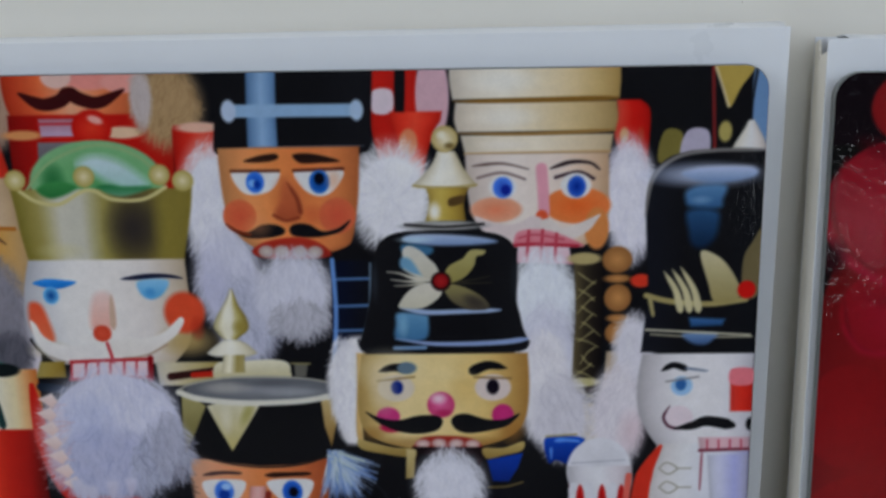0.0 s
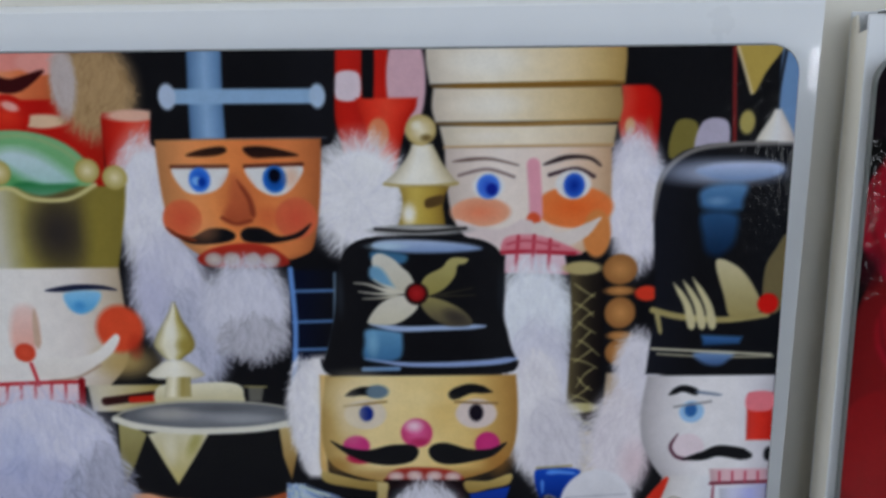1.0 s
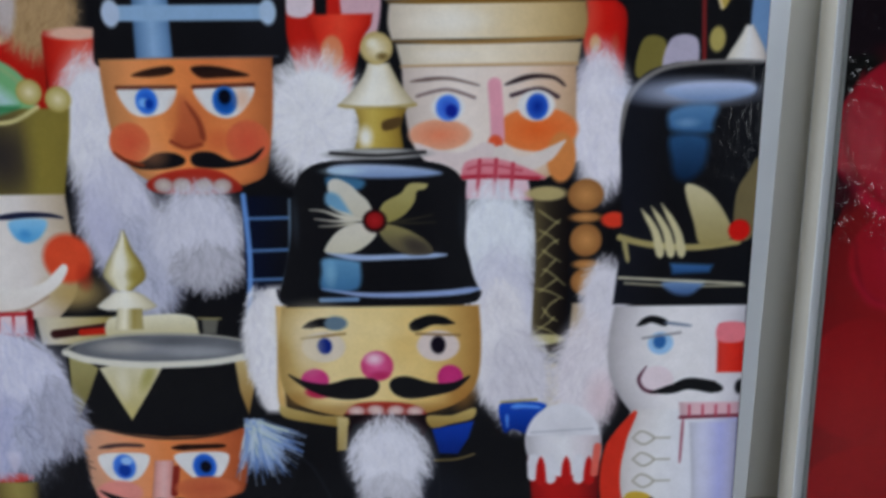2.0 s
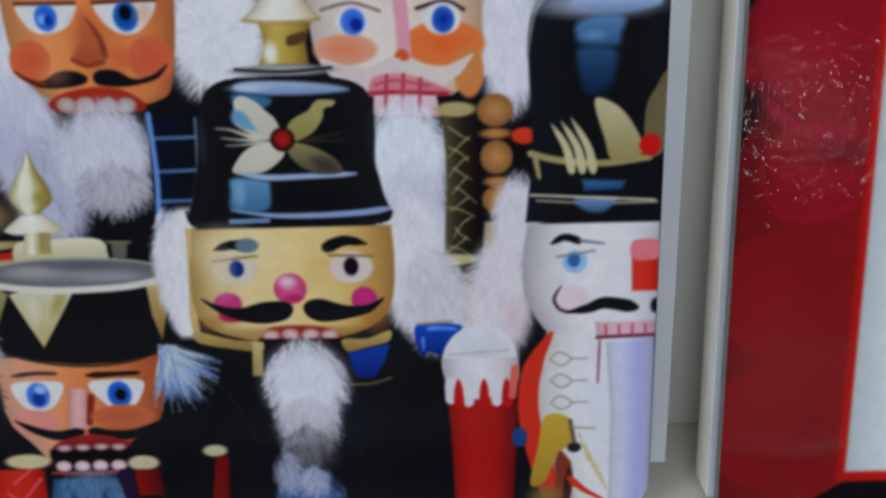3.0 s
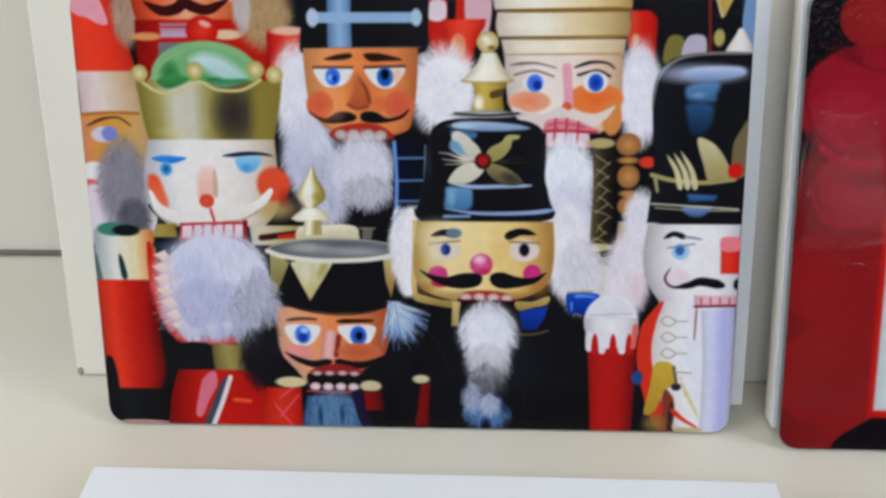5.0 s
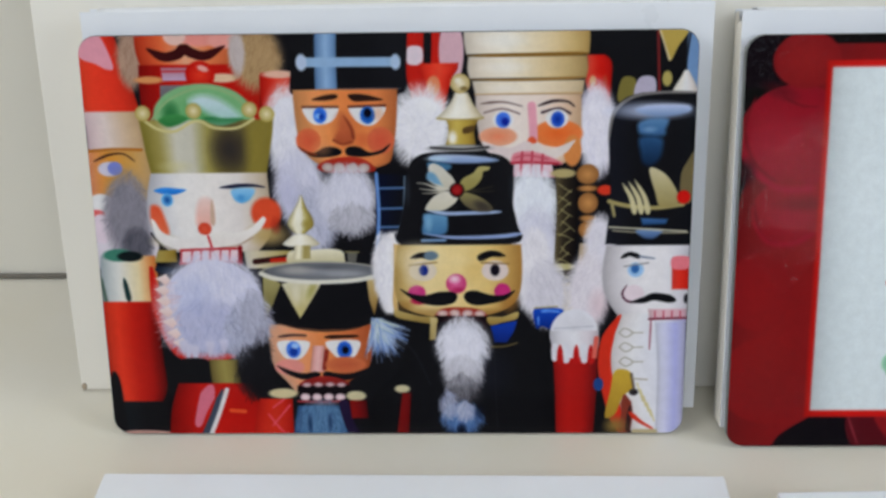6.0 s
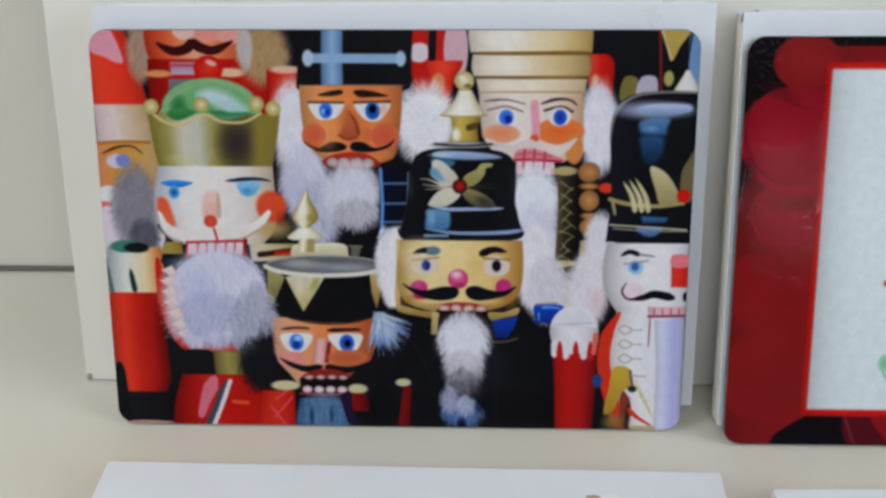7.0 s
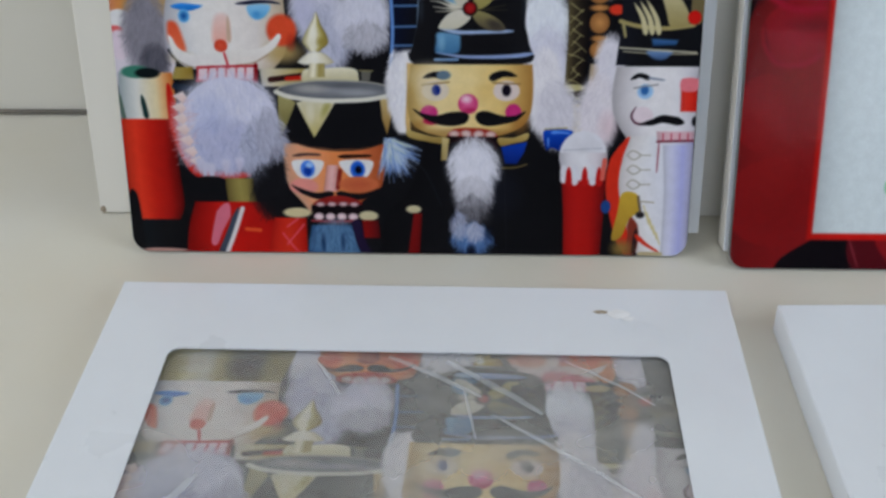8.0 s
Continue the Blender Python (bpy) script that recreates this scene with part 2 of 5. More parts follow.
    def patch(self, pts, colour, low=None, soft=0.8, sharp=False):
        """An area inside a rounded or sharp-cornered outline, running to a second colour at its lower edge."""
        line = list(pts) if sharp else self.curve(pts, True, 5)
        us, vs = [p[0] for p in line], [p[1] for p in line]
        top, bot = max(vs), min(vs)
        got = self.area(min(us) - 1, max(us) + 1, bot - 1, top + 1)
        if not got:
            return
        where, uu, vv = got
        inside, dist = np.zeros(uu.shape, bool), np.full(uu.shape, 99.0)
        for (x0, y0), (x1, y1) in zip(line, line[1:] + line[:1]):
            if y0 != y1:
                inside ^= ((vv > y0) != (vv > y1)) & (uu < (x1 - x0) * (vv - y0) / (y1 - y0) + x0)
            dx, dy = x1 - x0, y1 - y0
            f = np.clip(((uu - x0) * dx + (vv - y0) * dy) / (dx * dx + dy * dy + 1e-9), 0, 1)
            dist = np.minimum(dist, np.hypot(uu - x0 - dx * f, vv - y0 - dy * f))
        f = np.clip((top - vv) / (top - bot), 0, 1)[..., None]
        self.lay(where, np.where(inside, dist, -dist) / soft + 0.5, np.asarray(colour, float) * (1 - f) + np.asarray(low or colour, float) * f)

    def fur(self, at, ru, rv, count, length, light, dark, angle=None, mass=1.8):
        """Locks of hair: a soft mass, then fine strands, all one way or out from the middle."""
        r = self.rng
        light, dark = np.asarray(light, float), np.asarray(dark, float)
        self.glow(at, ru * 1.3, rv * 1.22, light * 0.8 + dark * 0.2, mass)
        for i in range(int(count * 1.5)):
            a, d = r.uniform(0, 2 * math.pi), math.sqrt(r.random())
            u, v = at[0] + ru * d * math.cos(a), at[1] + rv * d * math.sin(a)
            out = math.atan2((v - at[1]) / rv, (u - at[0]) / ru)
            way = out if angle is None else radians(angle)
            if d > 0.75 and angle is not None:
                way = math.atan2(math.sin(way) + 0.6 * math.sin(out), math.cos(way) + 0.6 * math.cos(out))
            way += r.gauss(0, 0.32)
            s, bend = length * r.uniform(0.3, 0.75), r.uniform(-0.2, 0.2)
            du, dv = math.cos(way), math.sin(way)
            k = light + (dark - light) * 0.8 * r.random() ** 1.8
            pts = [(u - du * s / 2, v - dv * s / 2), (u - dv * bend * s, v + du * bend * s), (u + du * s / 2, v + dv * s / 2)]
            self.strand(pts, r.uniform(0.12, 0.42), k, r.uniform(0.12, 0.42))

    def strand(self, pts, width, colour, cover):
        us, vs = [p[0] for p in pts], [p[1] for p in pts]
        got = self.area(min(us) - 1, max(us) + 1, min(vs) - 1, max(vs) + 1)
        if not got:
            return
        where, uu, vv = got
        best = np.full(uu.shape, 9.0)
        for (x0, y0), (x1, y1) in zip(pts, pts[1:]):
            dx, dy = x1 - x0, y1 - y0
            f = np.clip(((uu - x0) * dx + (vv - y0) * dy) / (dx * dx + dy * dy + 1e-9), 0, 1)
            best = np.minimum(best, np.hypot(uu - x0 - dx * f, vv - y0 - dy * f))
        self.lay(where, np.clip(1 - best / (width + 0.3), 0, 1) * cover, colour)

    def gather(self):
        """Keeps the largest connected area of each figure; scattered bits go to their neighbours."""
        own = self.owner
        rows, cols = own.shape
        flat, seen, best = own.ravel().tolist(), [False] * own.size, {}
        for start in range(own.size):
            if seen[start]:
                continue
            me, group, todo = flat[start], [], [start]
            seen[start] = True
            while todo:
                i = todo.pop()
                group.append(i)
                c = i % cols
                for j in (i - cols, i + cols, i - 1 if c else -1, i + 1 if c < cols - 1 else -1):
                    if 0 <= j < len(flat) and not seen[j] and flat[j] == me:
                        seen[j] = True
                        todo.append(j)
            if len(group) > len(best.get(me, ())):
                best[me] = group
        kept = np.full(own.size, -1)
        for f, group in best.items():
            kept[group] = f
        kept = kept.reshape(own.shape)
        while (kept < 0).any():
            for axis, step in ((0, 1), (0, -1), (1, 1), (1, -1)):
                near = np.roll(kept, step, axis)
                edge = [slice(None), slice(None)]
                edge[axis] = 0 if step == 1 else -1
                near[tuple(edge)] = -1
                kept = np.where(kept < 0, near, kept)
        self.owner = kept

    def close(self):
        """Turns the drawing into sheets of ink on the glass, one for each printed figure."""
        ink = self.ink
        for axis in (0, 1):
            ink = (np.roll(ink, 1, axis) + 4 * ink + np.roll(ink, -1, axis)) / 6
        c = (np.clip(ink, 0, 255) / 255) ** 1.12
        c = np.where(c > 0.04045, ((c + 0.055) / 1.055) ** 2.4, c / 12.92)
        uu, vv = np.meshgrid(self.us, self.vs)
        hw, e = BOARD_W / 2 - 0.3, 0.3
        cv = np.clip(vv, CORNER + e, BOARD_H - e - CORNER)
        cu = np.clip(uu, -hw + CORNER, hw - CORNER)
        du, dv = uu - cu, vv - cv
        d = np.maximum(np.hypot(du, dv), 1e-6)
        k = np.minimum(1, CORNER / d)
        uu, vv = cu + du * k, cv + dv * k
        self.gather()
        rows, cols = self.owner.shape
        for f, label in enumerate(self.labels):
            ii, jj = np.nonzero(self.owner[:-1, :-1] == f)
            if len(ii) < 4:
                continue
            quads = np.stack([ii * cols + jj, ii * cols + jj + 1, (ii + 1) * cols + jj + 1, (ii + 1) * cols + jj], 1)
            used, quads = np.unique(quads.ravel(), return_inverse=True)
            place = np.stack([uu.ravel()[used] / 1000, np.full(len(used), -0.0003), vv.ravel()[used] / 1000], 1)
            me = bpy.data.meshes.new("printed_figure")
            n = len(ii)
            me.vertices.add(len(used))
            me.vertices.foreach_set("co", place.ravel())
            me.loops.add(4 * n)
            me.loops.foreach_set("vertex_index", quads.ravel().astype(np.int32))
            me.polygons.add(n)
            me.polygons.foreach_set("loop_start", np.arange(0, 4 * n, 4, dtype=np.int32))
            me.update(calc_edges=True)
            tint = me.color_attributes.new("ink", "FLOAT_COLOR", "POINT")
            rgba = np.ones((len(used), 4), np.float32)
            rgba[:, :3] = c.reshape(-1, 3)[used]
            tint.data.foreach_set("color", rgba.ravel())
            me.materials.append(self.ink_material)
            ob = new("printed_figure", me)
            ob.parent = self.board
            tagged(ob, label)


def glass_board(label):
    """A tempered glass board, standing on its long edge, face towards -y, lower edge at z = 0."""
    board = tagged(new("glass_board"), label, "chopping board", "printed glass boards")
    part("glass_plate", plate(rounded(BOARD_W / 1000, BOARD_H / 1000, CORNER / 1000, 8, 0, BOARD_H / 2000), 0.004), GLASS_EDGE, board, "dark-edged tempered glass plate")
    return board


# ---- setting ----
def setting(name, bm, mat, label):
    return tagged(part(name, bm, mat), label, kind="structure")


setting("shelf", slab(-1.1, 1.5, -0.62, 0.158, -0.03, 0, 0.002), PAINT, "cream-white painted shelf top with a soft satin sheen")
setting("wall_back", slab(-2.1, 2.3, 0.158, 0.26, -0.75, 2.3), WALL, "pale grey painted wall behind the shelf")
setting("baseboard", slab(-1.1, 1.5, 0.1552, 0.158, 0.0005, 0.0035, 0.001), JOINT, "thin dark joint between shelf and wall")
setting("floor", slab(-2.2, 2.4, -1.8, 0.26, -0.85, -0.75), FLOORING, "brown floor")
setting("ceiling", slab(-2.2, 2.4, -1.8, 0.26, 2.3, 2.4), ROOM, "off-white ceiling")


def wall_with_window(name, number, along, near, far, a0, a1, b0, b1, mat):
    """A wall along one axis with a window opening from a0 to a1, b0 to b1 over the shelf."""
    lo, hi = (-2.2, 2.4) if along == "x" else (-1.7, 0.26)

    def piece(u0, u1, z0, z1, n=near, f=far, bevel=0.0):
        return slab(u0, u1, n, f, z0, z1, bevel) if along == "x" else slab(n, f, u0, u1, z0, z1, bevel)
    bm = piece(lo, hi, -0.75, b0)
    for u0, u1, z0, z1 in ((lo, hi, b1, 2.3), (lo, a0, b0, b1), (a1, hi, b0, b1)):
        me = mesh_of("piece", piece(u0, u1, z0, z1), mat)
        bm.from_mesh(me)
        bpy.data.meshes.remove(me)
    setting(name, bm, mat, "painted wall with a window opening")
    win = tagged(new("window_%d" % number), "unseen white framed window letting in daylight", kind="structure")
    n, f = near + 0.02, far - 0.02
    for u0, u1, z0, z1 in ((a0, a0 + 0.04, b0, b1), (a1 - 0.04, a1, b0, b1), (a0 + 0.04, a1 - 0.04, b0, b0 + 0.04), (a0 + 0.04, a1 - 0.04, b1 - 0.04, b1)):
        part("window_frame", piece(u0, u1, z0, z1, n, f, 0.004), FRAME, win)


# out of view; its dark colour is added to keep reflections dim
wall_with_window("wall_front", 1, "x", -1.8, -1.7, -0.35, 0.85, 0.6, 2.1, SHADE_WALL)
wall_with_window("wall_left", 2, "y", -2.2, -2.1, -1.6, -0.3, 0.5, 1.9, ROOM)
wall_with_window("wall_right", 3, "y", 2.3, 2.4, -1.6, -0.3, 0.5, 2.0, ROOM)

# made-up frame round the glint lamp; the wall behind it is closed
small = tagged(new("window_4"), "small white frame added around the glint lamp, out of view", kind="structure")
for u0, u1, z0, z1 in ((0.69, 0.71, 0.23, 0.35), (0.79, 0.81, 0.23, 0.35), (0.71, 0.79, 0.23, 0.25), (0.71, 0.79, 0.33, 0.35)):
    part("window_frame", slab(u0, u1, -1.702, -1.676, z0, z1, 0.003), FRAME, small)

# ---- backing board ----
backing = tagged(part("foam_board", slab(-0.179, 0.62, 0, 0.006, 0, 0.56, 0.0008), FOAM), "large white foam board leaning back against the wall", "board")
backing.matrix_world = pose(-0.0006, 0.0383, 0.0012, -12.1, 0, 0.25)
chip = bmesh.new()
bmesh.ops.create_icosphere(chip, subdivisions=2, radius=1)
for v in chip.verts:
    v.co = Vector((-0.1772 + v.co.x * 0.0016, -0.0002 + v.co.y * 0.0006, 0.0022 + v.co.z * 0.0022)) + noise.noise_vector(v.co * 3) * 0.0005
part("worn_corner", chip, BROWN, backing, "brown bruised corner", True)


speck = bmesh.new()
bmesh.ops.create_icosphere(speck, subdivisions=2, radius=0.0005, matrix=Matrix.Translation((0.1453, 0.0001, 0.219)) @ Matrix.Diagonal((1.0, 0.25, 0.8, 1)))
part("speck", speck, BROWN, backing, "small brown speck", True)

# ---- closed cartons standing behind the boards ----
CARTON_W, CARTON_H, CARTON_D = 0.306, 0.2136, 0.0155


def carton(label):
    """A flat folding carton of thin card on its long edge, front at y = 0, with a tuck-in top flap."""
    w, h, d, t = CARTON_W / 2, CARTON_H, CARTON_D, 0.0008
    box = tagged(new("carton"), label, "carton", "white cartons")
    part("front_panel", slab(-w, w, 0, t, 0, h - 0.0006, 0.0003), CARD, box)
    part("back_panel", slab(-w, w, d - t, d, 0, h - 0.0006, 0.0003), CARD, box)
    part("bottom_panel", slab(-w + t, w - t, t, d - t, 0.0002, t, 0.0001), CARD, box)
    for s in (-1, 1):
        bm = bmesh.new()
        x0, x1 = s * (w - 0.0001), s * (w - t)
        rim = [(t, 0.0), (d - t, 0.0), (d - t, h - 0.003), (d * 0.68, h - 0.0015), (d * 0.55, h - 0.007), (d * 0.42, h - 0.0065), (t, h - 0.005)]
        a, b = [bm.verts.new((x0, y, z)) for y, z in rim], [bm.verts.new((x1, y, z)) for y, z in rim]
        bm.faces.new(a), bm.faces.new(b[::-1])
        for i in range(len(rim)):
            j = (i + 1) % len(rim)
            bm.faces.new((a[i], b[i], b[j], a[j]))
        bmesh.ops.recalc_face_normals(bm, faces=bm.faces[:])
        part("side_panel", bm, CARD_SIDE, box)
    bm = bmesh.new()
    rows = 10
    ring = []
    for i in range(rows + 1):
        # the flap bows up a little and rolls over the front edge
        f = i / rows
        ring.append((0.0002 + f * (d - 0.0004), h - 0.0004 + 0.0009 * math.sin(math.pi * f) - 0.0007 * max(0, 0.25 - f) * 4))
    xs = [-w + 0.0078 + (2 * w - 0.0091) * k / 60 for k in range(61)]
    grid = [[bm.verts.new((x, y, z + 0.00012 * noise.noise((x * 120, y * 60, 3)) + 0.00009 * math.sin(x * 1500) * max(0, 1 - y / 0.006))) for y, z in ring] for x in xs]
    for p, q in zip(grid, grid[1:]):
        for i in range(rows):
            bm.faces.new((p[i], q[i], q[i + 1], p[i + 1]))
    flap = part("top_flap", bm, CARD, box, "glossy tuck-in top flap", True)
    thick = flap.modifiers.new("card", "SOLIDIFY")
    thick.thickness, thick.offset = 0.0006, -1
    return box


first = carton("white glossy cardboard carton standing on its long edge")
first.matrix_world = pose(0.0053, 0.0158, 0.0046, -13.1, -0.3, 0)
second = copy_thing(first, pose(0.3222, -0.0012, 0.0052, -16.8, 0.1, -0.2))
tagged(second, "white glossy cardboard carton behind the red board")

# ---- the board with the printed wooden figures ----
nut_board = glass_board("glossy glass board printed with painted wooden toy figures")
art = Artwork(nut_board, INK)
art.figure("dark printed ground between the figures")
art.turned([(210.5, -151.0, 151.3), (109.4, -150.6, 151.2), (-2.2, -150.9, 151.5)], BLACK, BLACK)
art.figure("printed bearded figure with red cone hat")
art.patch([(-157.1, 94.8), (-157.1, 124.2), (-143.4, 144.3), (-120.9, 141.4), (-121.0, 93.3)], (214, 206, 214))
art.turned([(152.8, -151.7, -116.7), (138.6, -151.2, -117.7), (126.5, -150.6, -122.0)], (226, 150, 120), (214, 150, 62), (206, 160, 90), (200, 170, 130))
art.turned([(210.8, -151.6, -132.3), (194.6, -150.8, -127.5), (170.3, -150.2, -121.6)], (236, 76, 50), (230, 66, 44), (206, 52, 36))
art.patch([(-149.2, 207.1), (-146.2, 209.5), (-139.0, 209.2), (-133.1, 194.0), (-136.6, 192.4), (-141.9, 195.1), (-149.4, 198.4)], (224, 158, 172))
art.turned([(171.9, -150.6, -121.5), (163.5, -149.6, -119.3), (152.3, -149.5, -117.9)], (226, 200, 204), (222, 206, 200), (206, 180, 152), (190, 160, 120))
art.stroke([(-149.5, 152.3), (-137.0, 153.1), (-122.9, 152.8)], 1.4, (176, 110, 40))
art.stroke([(-147.1, 147.2), (-139.5, 150.3), (-132.1, 150.8), (-126.7, 147.1)], 1.7, (70, 44, 40), 0.6)
art.oval((-139.8, 143.2), 5.7, 3.7, (205, 200, 215))
art.oval((-136.9, 143.5), 3.7, 3.4, (128, 138, 205))
art.oval((-145.5, 125.4), 6.9, 5.2, (228, 226, 226))
art.oval((-148.2, 120.4), 4.0, 2.0, (220, 110, 110))
art.oval((-146.6, 112.5), 5.8, 7.6, (222, 206, 216))
art.fur((-132.6, 118.3), 11.5, 23.3, 420, 9.7, (150, 146, 156), (104, 102, 112), 260)
art.fur((-128.9, 103.7), 7.5, 9.4, 160, 6.9, (110, 108, 118), (60, 60, 70), 260)
art.figure("printed orange face with dark moustache and fair hair")
art.oval((-56.4, 191.4), 13.8, 16.3, BLACK)
art.fur((-124.5, 197.2), 6.6, 14.7, 160, 7.2, (190, 160, 140), (120, 90, 74), 265)
art.turned([(210.6, -121.8, -71.4), (202.5, -121.9, -72.4), (194.3, -119.8, -75.6), (188.3, -114.1, -81.4)], (196, 62, 36), (222, 110, 66), (226, 168, 134), (226, 130, 84), (206, 104, 62))
art.oval((-89.9, 207.8), 10.4, 4.8, (228, 150, 140))
art.oval((-78.2, 205.6), 8.2, 3.8, (228, 160, 150))
art.oval((-102.2, 207.9), 5.5, 4.3, (226, 190, 180))
art.turned([(194.3, -120.9, -61.2), (180.6, -121.3, -61.9), (163.4, -120.7, -62.7)], (150, 24, 22), (196, 34, 26), (186, 30, 24), (196, 40, 28))
art.stroke([(-115.9, 202.0), (-108.4, 198.2), (-101.5, 199.3), (-98.2, 202.5)], 3.6, (66, 22, 24), 5.0)
art.stroke([(-78.4, 202.9), (-87.4, 198.6), (-94.0, 199.8), (-98.2, 202.5)], 3.6, (66, 22, 24), 4.9)
art.oval((-116.1, 187.1), 7.2, 1.8, (214, 150, 96))
art.oval((-80.1, 187.7), 7.7, 2.2, (222, 190, 160))
art.patch([(-110.0, 193.0), (-97.0, 193.0), (-97.5, 186.6), (-109.5, 186.6)], (176, 120, 132), (190, 170, 196), sharp=True)
art.stroke([(-110.0, 191.1), (-97.3, 191.1)], 0.8, (190, 50, 60))
art.patch([(-111.0, 184.5), (-97.5, 184.5), (-98.0, 176.0), (-111.5, 176.0)], (128, 122, 128), (104, 98, 104), sharp=True)
art.oval((-91.0, 189.4), 7.2, 6.6, (226, 66, 42), (190, 28, 22))
art.oval((-89.5, 192.4), 2.8, 1.4, (230, 170, 160), None, -20)
art.fur((-63.0, 196.9), 12.1, 15.7, 360, 7.1, (190, 160, 120), (128, 100, 66), 250)
art.fur((-72.5, 199.6), 3.8, 10.8, 90, 6.0, (200, 190, 190), (170, 150, 140), 260)
art.turned([(190.0, -61.4, -40.0), (185.9, -62.2, -40.1), (163.2, -61.9, -43.8)], (190, 34, 26), (222, 70, 48), (196, 36, 28))
art.oval((-52.4, 189.2), 8.3, 1.9, (224, 180, 160))
art.figure("printed red and black uniform pieces in the back row")
art.turned([(209.8, 8.7, 26.0), (191.0, 8.9, 27.2), (176.0, 11.9, 25.7)], (205, 40, 28), (188, 36, 28), (205, 40, 28))
art.patch([(10.2, 201.3), (17.0, 201.3), (16.9, 193.7), (10.0, 193.7)], (222, 206, 214))
art.patch([(18.4, 209.8), (21.7, 209.8), (20.9, 191.0), (18.2, 191.0)], BLACK)
art.oval((31.3, 199.0), 6.0, 16.2, (214, 176, 186))
art.turned([(193.7, 16.0, 34.6), (190.4, 16.5, 34.0), (185.5, 18.1, 31.2), (170.4, 22.9, 27.3)], (222, 50, 34), (232, 80, 56), (206, 40, 28))
art.oval((22.5, 182.8), 3.3, 4.9, (222, 140, 100))
art.turned([(209.2, 97.5, 131.0), (168.7, 99.7, 132.5)], BLACK, BLACK)
art.turned([(197.0, 96.4, 105.0), (193.2, 96.5, 108.4), (182.4, 96.2, 108.4), (167.3, 103.1, 107.4)], (226, 92, 72), (206, 34, 24), (190, 28, 22))
art.oval((99.4, 184.3), 1.6, 2.7, (222, 170, 120))
art.oval((105.3, 184.6), 1.1, 2.7, (190, 60, 40))
art.patch([(113.5, 185.6), (120.0, 185.0), (119.2, 175.2), (111.6, 174.7)], (128, 118, 62))
art.patch([(121.6, 185.6), (129.2, 185.5), (129.0, 175.7), (119.7, 175.8)], (186, 178, 196))
art.stroke([(130.0, 207.8), (131.6, 178.2)], 1.3, (130, 44, 44))
art.patch([(131.0, 209.6), (144.9, 209.6), (139.9, 200.5), (136.1, 193.6), (133.4, 201.6)], (188, 164, 86))
art.stroke([(131.0, 207.8), (135.8, 194.1)], 0.8, (226, 208, 172))
art.oval((135.1, 185.2), 2.4, 3.8, (178, 164, 98))
art.patch([(144.4, 207.4), (149.8, 206.3), (150.5, 179.5), (145.1, 179.5)], (118, 150, 190))
art.stroke([(145.5, 207.7), (144.0, 193.0), (144.6, 179.5)], 0.8, BLACK)
art.turned([(189.2, 143.1, 145.2), (186.0, 141.6, 147.0), (181.7, 139.0, 149.3), (178.7, 137.5, 150.0)], (234, 226, 210), (228, 226, 226), (216, 204, 196))
art.figure("printed figure with cream tall hat and white beard")
art.fur((101.3, 160.4), 9.3, 23.3, 320, 9.3, (222, 216, 226), (186, 180, 206), 270)
art.turned([(149.3, 61.5, 105.7), (64.9, 63.4, 107.8)], BLACK, BLACK)
art.fur((102.2, 159.0), 8.8, 21.7, 420, 8.2, (238, 234, 240), (200, 196, 216), 278)
art.turned([(210.0, 37.4, 97.7), (204.2, 37.4, 97.9), (197.7, 38.4, 97.5)], (238, 226, 210), (242, 234, 218), (230, 210, 172), (206, 172, 104))
art.turned([(196.7, 39.5, 96.4), (190.7, 38.9, 97.1), (186.1, 40.0, 96.1)], (236, 222, 204), (240, 230, 212), (222, 200, 158), (194, 164, 108))
art.turned([(185.0, 41.1, 95.6), (178.2, 42.7, 94.6)], (234, 222, 202), (238, 226, 206), (222, 198, 160))
art.glow((55.8, 204.3), 16.2, 5.4, (240, 236, 228), 0.7)
art.glow((57.2, 191.3), 15.2, 4.3, (238, 232, 222), 0.7)
art.glow((55.8, 181.5), 10.9, 2.7, (238, 230, 220), 0.6)
art.stroke([(38.9, 197.1), (61.2, 197.2), (96.9, 197.6)], 1.1, (140, 104, 46), 1.9)
art.stroke([(40.0, 185.7), (66.7, 185.3), (96.1, 186.2)], 0.8, (160, 124, 70), 1.4)
art.stroke([(42.7, 178.3), (94.1, 178.6)], 0.8, (190, 150, 100))
art.turned([(178.2, 42.7, 94.1), (166.1, 43.2, 94.3), (155.0, 45.4, 94.3), (148.0, 51.0, 91.9), (143.7, 56.0, 85.1)], (230, 214, 204), (236, 224, 216), (232, 214, 202), (226, 188, 152))
art.oval((53.7, 157.8), 9.4, 4.7, (232, 140, 104), (228, 170, 140))
art.oval((82.9, 159.1), 12.1, 6.7, (232, 112, 50), (230, 134, 76))
art.oval((90.2, 150.4), 4.4, 7.8, (214, 140, 80))
art.stroke([(45.4, 173.9), (55.9, 174.7), (65.5, 172.5)], 1.4, (110, 90, 86), 0.5)
art.stroke([(73.4, 172.7), (80.5, 174.9), (87.3, 174.6), (90.9, 172.1)], 1.9, (56, 44, 48), 0.8)
art.stroke([(47.1, 169.5), (55.9, 171.4), (64.1, 168.9)], 0.8, (130, 110, 110))
art.stroke([(75.1, 169.4), (83.3, 171.3), (88.8, 168.8)], 1.1, (66, 50, 60))
art.oval((56.2, 166.1), 5.0, 4.2, (228, 226, 226))
art.oval((82.5, 166.3), 5.5, 4.7, (228, 226, 226))
art.oval((56.2, 165.9), 3.6, 3.9, (50, 88, 200), (90, 140, 230))
